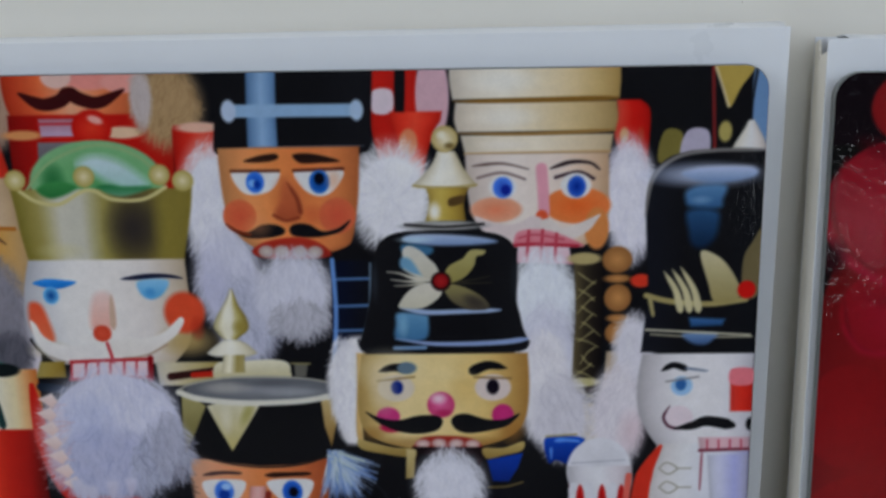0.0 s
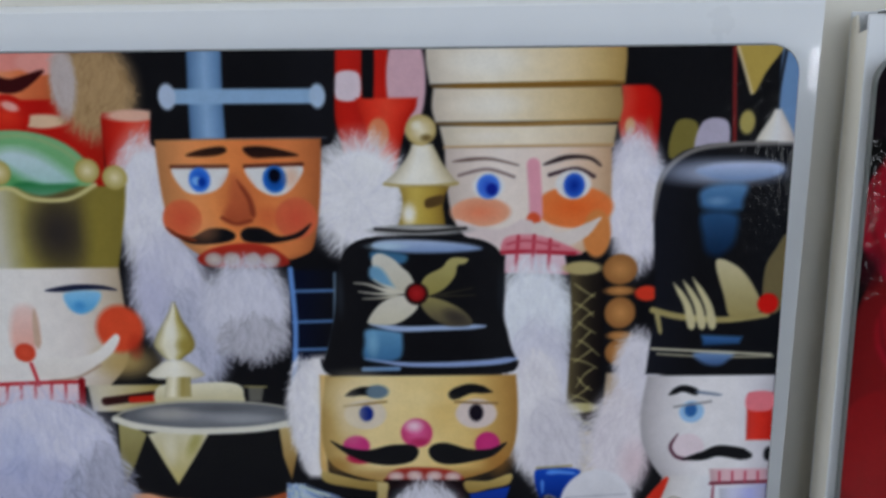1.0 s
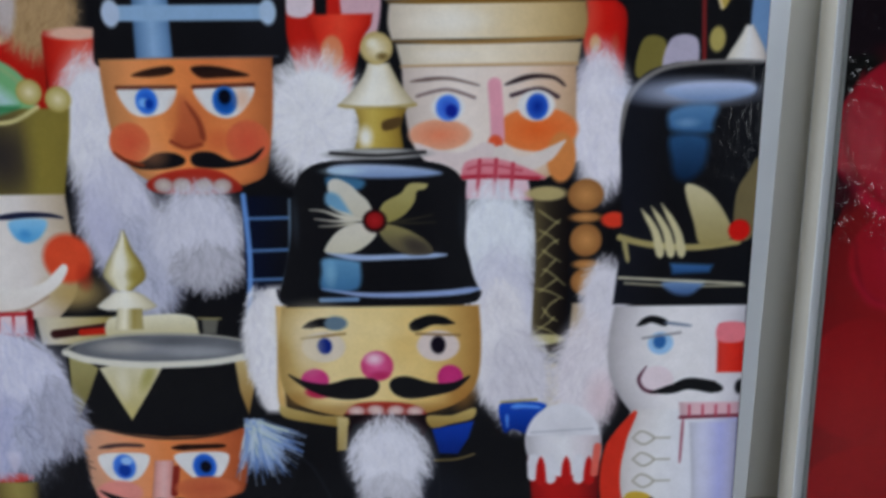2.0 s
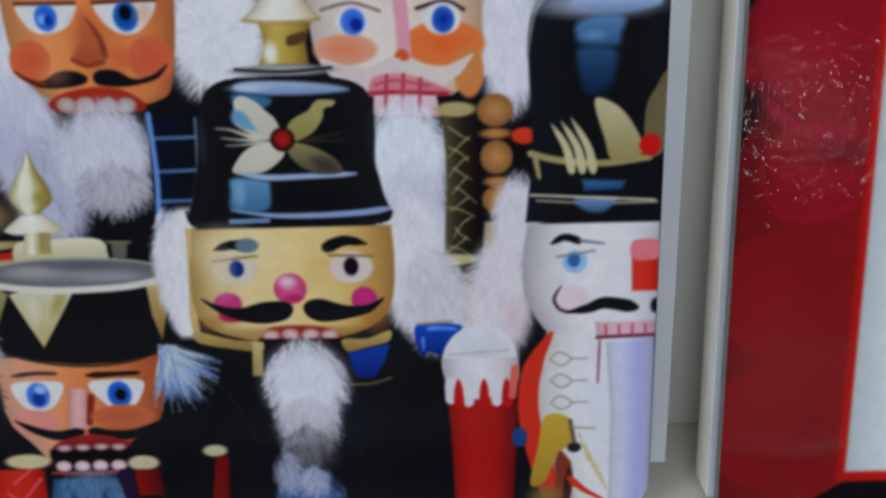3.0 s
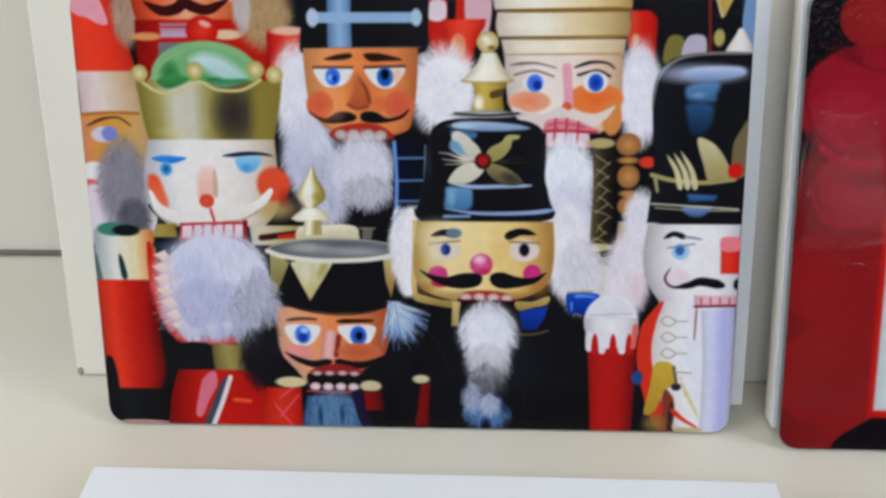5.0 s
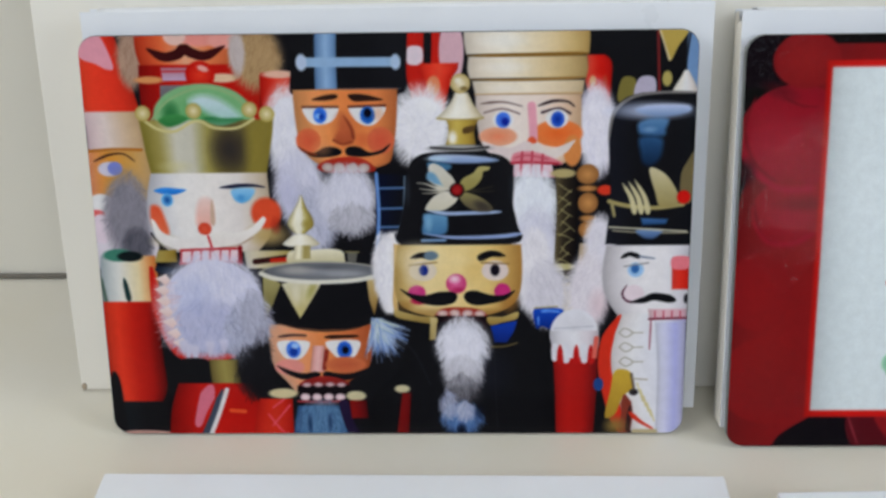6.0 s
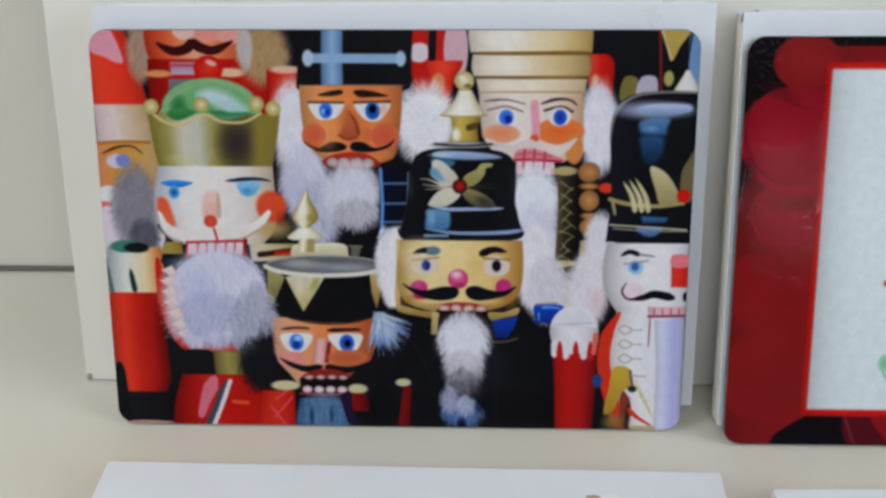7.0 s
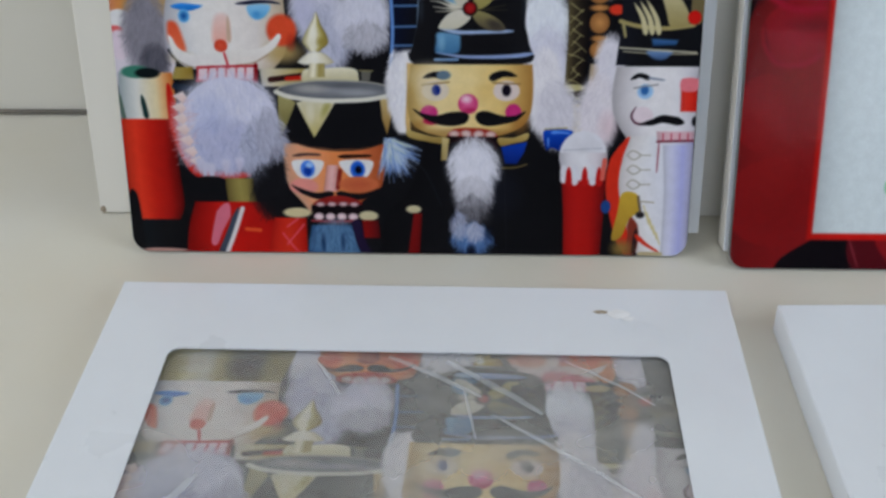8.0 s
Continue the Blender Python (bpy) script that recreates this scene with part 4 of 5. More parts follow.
art.patch([(-120.6, 123.9), (-116.5, 123.9), (-113.9, 117.9), (-112.3, 109.7), (-117.3, 109.8), (-120.8, 115.4)], (224, 92, 58), (228, 120, 84), soft=2.0)
art.oval((-62.5, 120.1), 7.6, 8.0, (222, 88, 54), (218, 84, 52), 0, 2.0)
art.glow((-58.0, 114.1), 3.6, 6.0, (176, 52, 34), 0.6)
art.patch([(-96.1, 127.1), (-89.6, 127.1), (-90.0, 114.3), (-97.8, 114.4)], (232, 206, 200), (232, 176, 162), soft=2.6)
art.stroke([(-89.6, 127.1), (-89.6, 114.3)], 1.4, (206, 176, 156), 2.4)
art.oval((-94.1, 112.2), 3.4, 3.2, (222, 92, 64), (206, 76, 52))
art.patch([(-121.0, 117.1), (-119.0, 116.2), (-116.3, 111.3), (-110.4, 108.0), (-102.2, 107.5), (-95.8, 109.2), (-93.2, 106.2), (-98.2, 102.3), (-107.0, 101.2), (-115.0, 103.9), (-119.4, 108.9)], (236, 232, 228), (226, 220, 218))
art.patch([(-64.2, 118.4), (-62.9, 116.7), (-65.6, 112.0), (-70.8, 107.8), (-77.7, 104.1), (-86.1, 102.9), (-92.2, 104.4), (-92.7, 107.5), (-86.4, 110.6), (-78.2, 110.2), (-71.3, 112.3), (-66.9, 116.1)], (238, 234, 230), (226, 218, 212))
art.stroke([(-115.1, 103.2), (-107.1, 100.6), (-97.6, 101.4)], 0.7, (176, 160, 150))
art.stroke([(-87.0, 102.2), (-77.8, 103.5), (-70.0, 107.7)], 0.7, (176, 150, 130))
art.patch([(-107.0, 101.0), (-76.7, 101.7), (-77.3, 94.7), (-107.8, 94.0)], (232, 214, 218), (226, 190, 198), sharp=True)
art.stroke([(-107.0, 101.0), (-92.0, 101.6), (-76.7, 101.9)], 1.2, (186, 40, 48))
art.stroke([(-107.8, 94.0), (-92.7, 94.4), (-77.3, 94.7)], 1.2, (186, 40, 48))
for a, b in (((-106.8, 101.0), (-107.5, 94.0)), ((-101.2, 101.0), (-102.1, 94.0)), ((-96.7, 101.0), (-97.3, 94.4)), ((-92.0, 101.4), (-92.7, 94.4)), ((-86.7, 101.3), (-87.5, 94.3)), ((-82.1, 101.3), (-82.7, 94.8))):
    art.stroke([a, b], 0.9, (190, 52, 60))
art.stroke([(-76.7, 102.2), (-77.2, 93.8)], 2.2, (140, 26, 34))
art.stroke([(-92.6, 108.3), (-91.7, 104.8), (-90.8, 100.9)], 1.1, (196, 50, 60))
art.turned([(101.3, -118.7, -109.5), (94.8, -120.9, -109.3)], (176, 158, 92), (150, 124, 50))
art.turned([(100.7, -75.0, -50.6), (91.2, -74.0, -52.5)], (222, 214, 200), (176, 158, 92))
art.stroke([(-69.5, 94.8), (-52.2, 97.1)], 2.9, (60, 30, 30))
art.stroke([(-60.9, 95.4), (-52.8, 95.9)], 2.3, (190, 44, 30))
art.stroke([(-119.4, 91.2), (-111.4, 90.0)], 3.5, (30, 40, 56))
art.oval((-92.5, 72.3), 25.6, 23.6, (196, 196, 218), (210, 208, 226))
art.fur((-92.5, 72.3), 26.8, 26.0, 1100, 13.4, (226, 224, 236), (164, 168, 204), 268)
art.fur((-97.1, 58.6), 20.5, 15.3, 420, 12.9, (200, 200, 222), (136, 142, 184), 266)
art.glow((-102.4, 76.8), 14.5, 15.1, (176, 184, 220), 0.4)
art.fur((-73.9, 55.6), 13.5, 18.4, 420, 12.9, (196, 198, 216), (110, 112, 136), 290, mass=0.9)
art.fur((-116.4, 67.7), 4.7, 19.5, 120, 11.7, (216, 208, 218), (206, 150, 160), 196, mass=0.25)
for at in ((-117.2, 85.6), (-118.3, 79.9), (-118.0, 74.1), (-117.2, 68.3), (-115.5, 62.4), (-113.8, 56.5), (-111.1, 51.1)):
    # ragged lace on the edge of the coat
    art.patch([(at[0] - 4.2, at[1] + 0.6), (at[0] + 1.5, at[1] + 3.0), (at[0] + 3.5, at[1] - 0.5), (at[0] + 1.0, at[1] - 3.2)], (232, 216, 214), (224, 196, 190), sharp=True)
for at, size in (((-107.4, 41.6), 8.0), ((-103.8, 39.7), 9.0), ((-109.8, 46.1), 6.0), ((-88.6, 47.5), 5.0), ((-95.8, 45.3), 6.0)):
    art.patch([(at[0] - 2.0, at[1] + size), (at[0] + 2.4, at[1] + size), (at[0], at[1] - 2.0)], (206, 204, 222), (196, 190, 210), soft=1.8)
art.patch([(-113.5, 41.3), (-96.7, 41.3), (-96.1, 26.9), (-114.4, 28.7)], BLACK)
art.turned([(41.9, -96.7, -81.6), (33.8, -96.3, -80.9), (25.1, -95.6, -79.6)], (120, 106, 60), (160, 148, 86), (130, 116, 66))
art.turned([(28.8, -113.8, -69.9), (14.9, -118.3, -64.6), (-1.7, -120.6, -50.5)], (150, 22, 20), (196, 34, 26), (186, 30, 24), (176, 28, 22))
art.stroke([(-96.7, 26.9), (-101.9, 14.9), (-105.2, 4.7)], 10.1, (214, 120, 140), 4.2)
art.stroke([(-90.8, 25.1), (-95.8, 11.7), (-102.0, -1.7)], 3.6, (70, 80, 96), 4.2)
art.stroke([(-88.5, 25.1), (-93.4, 11.7), (-99.0, -1.7)], 2.4, (220, 216, 216))
art.stroke([(-87.0, 13.4), (-79.6, 12.8)], 2.1, (222, 90, 50))
art.fur((-73.2, 34.5), 9.4, 14.4, 200, 11.8, BLACK, (40, 38, 44), 290, mass=1.2)
art.fur((-67.7, 25.8), 6.5, 7.5, 100, 8.9, BLACK, (34, 30, 34), 300, mass=1.2)
art.figure("printed orange-faced figure with black and gold hat")
art.turned([(128.9, -45.0, -44.3), (126.2, -46.0, -43.4), (122.7, -47.9, -42.2), (118.2, -50.6, -39.7), (114.6, -52.0, -38.8), (112.4, -50.9, -39.8), (110.6, -49.5, -42.2), (109.1, -47.9, -43.8)], (196, 184, 130), (238, 232, 210), (232, 226, 206), (190, 176, 110), (150, 132, 62), soft=1.2)
art.glow((-42.4, 114.2), 3.6, 3.6, (150, 132, 58), 0.7)
art.glow((-46.5, 119.1), 2.8, 5.3, (240, 236, 222), 0.8)
art.turned([(109.1, -48.6, -42.7), (107.7, -50.9, -40.1), (105.5, -53.7, -37.6), (103.8, -55.0, -36.4), (102.5, -52.0, -39.8)], (236, 230, 212), (240, 236, 224), (214, 204, 172), soft=1.2)
art.turned([(102.9, -48.8, -41.1), (93.9, -50.4, -41.6)], (226, 216, 180), (240, 234, 214), (160, 144, 84), (190, 176, 120))
art.patch([(-51.7, 100.1), (-41.0, 100.9), (-30.4, 101.4), (-24.9, 100.1), (-23.9, 96.7), (-25.4, 93.4), (-42.2, 92.3), (-52.7, 93.3)], (232, 226, 204), (196, 186, 144))
art.turned([(103.2, -48.8, -41.1), (96.2, -50.1, -41.3)], (226, 216, 180), (240, 234, 214), (168, 152, 92), (190, 176, 120))
art.patch([(-22.5, 99.7), (-17.2, 99.6), (-18.2, 94.3), (-22.4, 94.4)], (110, 108, 100), sharp=True)
art.stroke([(-23.6, 99.7), (-16.5, 99.5)], 0.7, (150, 140, 96))
art.turned([(61.1, -64.2, -10.7), (49.5, -65.1, -11.0), (37.1, -62.4, -13.7), (29.3, -56.3, -23.9), (23.0, -51.8, -28.8)], (234, 182, 152), (232, 162, 120), (226, 142, 86), (210, 122, 74), (190, 96, 56))
art.patch([(-66.9, 89.4), (-66.9, 77.9), (-65.9, 67.2), (-61.6, 63.0), (-50.9, 59.6), (-37.9, 58.1), (-24.7, 58.5), (-13.7, 60.7), (-7.4, 64.9), (-5.6, 77.4), (-4.5, 88.9)], BLACK, soft=0.7, sharp=True)
art.patch([(-66.0, 89.8), (-57.0, 82.9), (-61.5, 72.4), (-65.9, 64.0), (-66.6, 74.7)], (176, 168, 118), (118, 108, 62), sharp=True)
art.patch([(-56.8, 82.9), (-46.4, 85.7), (-36.1, 83.5), (-41.7, 74.1), (-48.0, 64.2), (-52.2, 72.8)], (214, 208, 184), (196, 182, 120), sharp=True)
art.glow((-41.3, 79.9), 2.8, 8.0, (160, 152, 80), 0.7, -25)
art.glow((-49.6, 77.3), 3.2, 8.0, (226, 220, 204), 0.6)
art.patch([(-13.1, 84.9), (-4.6, 88.3), (-6.7, 78.0), (-9.7, 65.9), (-12.1, 74.2)], (206, 186, 136), (150, 116, 62), sharp=True)
art.oval((-35.7, 89.2), 30.2, 5.4, (148, 149, 154), (104, 106, 112))
art.glow((-48.9, 90.2), 12.4, 3.3, (186, 182, 176), 0.7)
art.glow((-23.2, 88.1), 15.7, 2.5, (170, 172, 176), 0.7)
art.glow((-31.6, 91.9), 16.5, 1.9, (92, 94, 100), 0.6)
art.stroke([(-67.0, 88.5), (-60.0, 85.9), (-47.2, 84.2), (-34.2, 83.9), (-19.1, 84.7), (-8.2, 86.9), (-4.5, 88.9)], 2.4, (222, 218, 206))
art.stroke([(-66.9, 89.4), (-61.8, 91.9), (-48.7, 94.1), (-33.6, 94.4), (-18.7, 93.6), (-8.1, 91.4), (-4.5, 88.9)], 0.8, (176, 172, 160))
art.stroke([(-65.8, 66.3), (-55.2, 60.6), (-37.9, 57.6), (-20.3, 58.9), (-7.6, 64.2)], 0.8, (44, 38, 36))
art.stroke([(-59.9, 54.4), (-52.5, 55.3), (-45.3, 55.0)], 1.8, (80, 60, 60), 1.2)
art.stroke([(-35.7, 54.1), (-27.8, 54.4), (-18.5, 54.7)], 2.6, (46, 28, 24), 1.5)
art.patch([(-60.6, 51.3), (-52.1, 52.5), (-43.7, 51.3), (-46.9, 43.9), (-52.5, 41.4), (-58.0, 43.9)], (228, 226, 226))
art.patch([(-35.5, 51.3), (-25.8, 52.6), (-17.4, 51.4), (-20.5, 43.4), (-26.2, 40.9), (-31.6, 44.6)], (228, 226, 226))
art.oval((-52.3, 47.3), 3.8, 4.6, (40, 90, 196), (90, 140, 226))
art.oval((-25.7, 47.1), 3.9, 4.7, (24, 66, 160), (56, 116, 214))
art.oval((-25.3, 47.0), 1.7, 2.0, (14, 16, 30))
art.oval((-52.3, 45.9), 2.0, 2.2, (30, 66, 160))
art.oval((-51.4, 49.4), 1.9, 1.5, (160, 196, 240))
art.turned([(49.5, -42.0, -35.8), (34.9, -44.3, -36.6)], (222, 160, 150), (230, 186, 184), (216, 150, 140))
art.glow((-23.6, 37.8), 10.6, 6.8, (150, 74, 48), 0.7)
art.glow((-53.1, 35.8), 7.7, 3.7, (222, 160, 150), 0.5)
art.stroke([(-35.1, 46.4), (-36.6, 37.1)], 2.3, (140, 50, 40))
art.oval((-54.8, 37.7), 7.6, 4.4, (226, 150, 140))
art.oval((-25.4, 39.0), 10.6, 4.3, (190, 96, 64), (206, 116, 76))
art.stroke([(-61.2, 38.3), (-54.9, 34.6), (-47.3, 32.4), (-39.6, 33.7)], 1.2, BLACK, 3.8)
art.stroke([(-11.3, 37.8), (-21.4, 32.8), (-29.7, 32.2), (-36.7, 33.7)], 1.8, BLACK, 4.1)
art.patch([(-50.2, 27.8), (-45.3, 31.0), (-37.3, 32.7), (-28.9, 31.3), (-23.5, 27.8), (-29.2, 26.2), (-45.6, 25.9)], (160, 48, 42), (120, 30, 30))
art.patch([(-51.1, 27.3), (-23.5, 27.8), (-24.2, 21.6), (-51.5, 21.1)], (24, 18, 22), sharp=True)
for a, b in (((-46.2, 27.7), (-47.3, 20.9)), ((-40.1, 27.8), (-41.1, 20.8)), ((-34.0, 27.9), (-35.0, 20.9)), ((-28.2, 27.7), (-28.9, 20.8))):
    art.oval(a, 2.5, 1.3, (222, 196, 196), (180, 140, 146))
    art.oval(b, 2.7, 2.1, (238, 224, 226), (214, 180, 186))
art.stroke([(-51.2, 18.5), (-38.9, 18.2), (-26.7, 18.7)], 1.1, (170, 60, 70))
art.turned([(20.1, -71.5, -54.0), (8.7, -73.9, -54.2), (-1.6, -75.6, -54.0)], (196, 40, 30), (206, 56, 36), (190, 36, 28))
art.stroke([(-64.6, 15.0), (-58.5, 19.8)], 0.9, (222, 90, 110))
art.stroke([(-67.2, 11.2), (-60.8, 2.3), (-56.4, -1.5)], 0.9, (222, 90, 110))
art.stroke([(-55.7, 16.3), (-65.1, 4.9)], 0.9, (222, 90, 110))
art.oval((-58.9, 23.0), 7.7, 2.8, (214, 200, 160))
art.turned([(16.1, -51.5, -28.4), (7.2, -53.1, -25.7), (-1.4, -54.6, -23.0)], (60, 96, 140), (100, 140, 176), (46, 84, 124))
art.fur((-38.8, 7.2), 13.1, 9.6, 340, 11.9, (116, 154, 190), (16, 40, 76), 270, mass=0.6)
art.glow((-37.8, 17.7), 13.0, 2.2, (150, 140, 156), 0.6)
art.glow((-45.4, 5.6), 1.8, 8.3, (20, 44, 80), 0.7)
art.glow((-34.7, 6.3), 1.5, 7.7, (20, 44, 80), 0.6)
art.stroke([(-27.2, 16.8), (-24.6, 5.7), (-21.2, -1.3)], 5.3, (40, 30, 60))
art.oval((-20.6, 21.5), 5.3, 2.8, (206, 196, 160))
art.turned([(19.0, -24.2, -15.3), (8.9, -23.3, -14.4)], (150, 28, 26), (90, 20, 24))
art.fur((-68.5, 44.8), 4.1, 14.2, 120, 10.0, BLACK, (40, 38, 44), 280)
art.glow((-6.2, 53.7), 7.5, 9.7, (190, 202, 226), 0.9)
for k in range(330):
    # a fan of strands from the temple
    way, size = radians(art.rng.uniform(-112, -14)), art.rng.uniform(6.0, 19.0)
    u, v = (-8.5 + art.rng.uniform(-3, 3), 61.5 + art.rng.uniform(-4, 3))
    tip = (u + size * math.cos(way), v + size * math.sin(way))
    blue = art.rng.random()
    art.strand([(u, v), ((u + tip[0]) / 2 + art.rng.uniform(-0.6, 0.6), (v + tip[1]) / 2), tip], 0.3, (206 - 120 * blue * (size > 12), 216 - 96 * blue * (size > 12), 234 - 50 * blue), 0.42)
art.fur((-71.1, 64.7), 7.6, 14.0, 260, 11.7, (196, 196, 212), (120, 120, 142), 285, mass=0.8)
art.figure("printed yellow-faced soldier with black domed hat")
art.turned([(67.9, 10.2, 79.2), (52.7, 7.6, 80.0), (34.2, 0.9, 81.4), (21.7, -11.1, 82.1), (-2.0, -14.7, 83.6)], BLACK, BLACK, BLACK)
art.glow((50.5, 34.3), 14.6, 18.6, (30, 32, 42), 0.8)
art.oval((3.7, 25.4), 4.1, 2.2, (206, 196, 160))
art.turned([(23.2, 3.6, 8.3), (-1.2, 0.2, 6.7)], (130, 26, 26), (110, 20, 22))
art.turned([(110.2, -1.0, 4.8), (106.2, -5.2, 4.4), (100.7, -8.6, 3.9), (94.2, -10.4, 3.3), (85.6, -9.5, 2.5), (76.9, -7.5, 1.7), (70.0, -6.0, 1.9), (66.5, -3.5, 1.6)], (214, 210, 214), (236, 232, 234), (230, 226, 228), soft=2.4)
art.fur((-4.3, 91.3), 5.3, 18.5, 420, 6.0, (240, 238, 240), (200, 196, 210), 268, mass=0.5)
art.turned([(103.5, 1.2, 4.3), (91.2, 1.0, 3.5), (73.9, 0.1, 2.7), (67.6, 0.8, 2.8)], (216, 178, 110), (226, 196, 140))
art.fur((71.5, 88.8), 9.7, 21.9, 460, 9.1, (240, 236, 238), (200, 194, 206), 278)
art.fur((78.5, 76.9), 10.3, 17.9, 360, 9.7, (226, 222, 228), (176, 170, 184), 290)
art.turned([(179.5, 32.6, 39.1), (177.1, 31.8, 40.3), (174.0, 30.1, 41.8), (170.5, 27.2, 44.1), (168.5, 25.0, 45.7), (167.1, 23.8, 46.8), (166.1, 25.7, 45.3)], (226, 216, 192), (242, 238, 228), (238, 232, 218), (214, 198, 160), soft=0.8)
art.oval((35.5, 183.8), 4.8, 4.8, (238, 230, 208), (190, 168, 108))
art.glow((37.2, 181.4), 2.6, 1.6, (112, 92, 50), 0.9)
art.glow((34.2, 185.3), 2.4, 2.0, (246, 242, 230), 0.8)
art.stroke([(24.0, 167.0), (30.0, 166.4), (37.8, 166.3), (46.6, 167.0)], 0.8, (180, 160, 100))
art.turned([(166.1, 28.4, 44.1), (163.7, 29.2, 42.9), (160.5, 29.5, 42.1), (156.9, 28.9, 42.4), (153.7, 28.0, 42.8)], (190, 164, 84), (206, 182, 96), (186, 160, 74), (160, 130, 56), soft=0.8)
art.glow((31.4, 157.4), 3.2, 4.8, (240, 236, 226), 1.1)
art.patch([(36.8, 162.1), (42.1, 163.3), (41.7, 160.5), (37.0, 159.3)], (96, 74, 44))
art.oval((34.9, 152.1), 14.7, 1.8, (196, 194, 190), (150, 150, 150))
art.stroke([(20.7, 152.6), (34.9, 151.7), (49.1, 152.6)], 0.9, (40, 38, 40))
art.turned([(150.2, 21.1, 44.7), (149.5, 17.0, 50.7), (148.1, 13.6, 55.7), (145.4, 10.6, 59.3), (140.6, 9.0, 61.1), (132.3, 8.1, 61.3), (123.5, 6.7, 61.1), (118.1, 5.4, 62.3), (112.7, 4.2, 63.5), (108.6, 2.8, 65.1), (105.7, 2.5, 65.3), (103.9, 5.5, 62.4), (102.2, 20.8, 47.2)], (34, 34, 38), BLACK, BLACK, BLACK, (36, 36, 40))
art.stroke([(2.2, 108.7), (4.3, 105.3), (17.3, 103.2), (31.4, 102.3), (49.0, 102.7), (63.2, 105.0), (65.6, 107.5)], 0.9, (34, 34, 40))
art.patch([(19.6, 147.8), (24.4, 149.1), (37.8, 148.8), (49.6, 147.5), (54.2, 145.7), (44.4, 144.7), (30.8, 144.7), (21.4, 145.9)], (182, 196, 222), (130, 154, 194), soft=1.2)
art.glow((24.2, 147.0), 8.9, 1.8, (190, 214, 228), 0.8)
art.patch([(19.4, 145.4), (30.1, 144.2), (28.9, 141.1), (20.4, 141.3)], (70, 116, 150), soft=1.4)
art.patch([(17.2, 119.2), (26.9, 118.3), (28.5, 116.4), (27.2, 108.8), (16.4, 108.7), (16.2, 114.9)], (112, 160, 196), (70, 116, 156), soft=1.6)
art.glow((18.9, 113.9), 2.8, 6.4, (150, 190, 214), 0.6)
art.stroke([(18.1, 121.0), (28.0, 119.3), (39.4, 119.4), (55.1, 119.9)], 2.2, (164, 182, 214), 1.8)
art.stroke([(16.0, 109.1), (28.2, 107.1), (42.2, 106.8), (56.3, 107.4), (65.1, 108.6)], 1.2, (150, 168, 208), 2.2)
art.stroke([(15.7, 105.4), (27.0, 105.5)], 1.6, (120, 150, 186))
art.patch([(33.0, 132.3), (31.6, 137.2), (28.8, 140.1), (25.9, 142.9), (22.0, 144.7), (19.5, 143.4), (19.6, 139.6), (22.1, 136.8), (24.9, 133.2), (28.8, 131.0)], (216, 212, 202), (200, 194, 176), soft=0.7)
art.patch([(18.9, 140.3), (22.3, 139.5), (25.3, 134.9), (26.2, 132.5), (20.6, 135.1), (18.3, 137.2)], (120, 164, 194), soft=1.4)
art.patch([(32.5, 129.2), (28.1, 130.7), (21.7, 128.0), (17.5, 122.4), (18.7, 121.0), (26.0, 120.8), (31.0, 123.5), (33.7, 126.7)], (218, 212, 200), (206, 200, 180), soft=0.7)
art.patch([(34.4, 132.3), (36.1, 136.8), (41.4, 139.8), (43.2, 142.1), (45.3, 143.1), (49.7, 142.7), (48.9, 141.0), (46.5, 140.3), (45.6, 136.9), (42.3, 132.8), (37.4, 130.5)], (182, 172, 116), (150, 140, 82), soft=0.7)
art.patch([(34.2, 129.1), (37.3, 130.1), (43.4, 128.2), (49.1, 124.5), (51.0, 120.6), (44.0, 120.0), (39.2, 121.9), (35.7, 125.2)], (156, 146, 96), (84, 76, 64), soft=0.8)
art.glow((45.7, 123.2), 6.1, 3.2, (62, 56, 54), 0.8, -25)
art.stroke([(28.9, 131.7), (23.1, 132.5), (17.8, 134.4), (13.4, 134.9)], 2.4, (212, 206, 190), 0.4)
art.stroke([(28.2, 131.4), (21.3, 131.2), (14.8, 132.0)], 1.8, (212, 206, 190), 0.4)
art.stroke([(27.8, 130.7), (22.2, 129.8), (16.0, 129.6)], 1.6, (200, 194, 176), 0.4)
art.stroke([(27.2, 132.5), (22.2, 134.3), (19.6, 136.1)], 1.4, (212, 206, 190), 0.4)
art.stroke([(39.1, 130.8), (45.3, 131.7), (51.2, 132.9)], 0.7, (72, 66, 50), 0.3)
art.stroke([(39.1, 130.4), (45.9, 130.3), (52.1, 130.5)], 0.7, (72, 66, 50), 0.3)
art.oval((33.3, 131.1), 3.7, 3.7, (44, 20, 22))
art.oval((33.3, 131.3), 2.8, 2.8, (176, 40, 42), (140, 26, 30))
art.glow((8.9, 131.1), 1.8, 10.7, (56, 62, 72), 0.6)
art.glow((60.1, 131.7), 1.8, 10.7, (46, 50, 58), 0.6)
art.turned([(103.1, 3.0, 65.2), (94.2, 1.8, 65.8), (84.7, 1.0, 65.7), (76.9, 1.6, 64.5), (71.9, 3.6, 61.6), (68.3, 8.4, 56.4), (66.0, 15.3, 49.3), (64.8, 21.6, 43.4)], (206, 172, 104), (234, 212, 158), (234, 210, 152), (228, 198, 130), (196, 148, 78))
art.glow((13.2, 96.6), 16.0, 10.7, (240, 226, 190), 0.6)
art.glow((32.6, 67.1), 30.3, 3.9, (150, 108, 52), 0.7)
art.glow((59.8, 72.3), 6.1, 8.2, (170, 120, 58), 0.7)
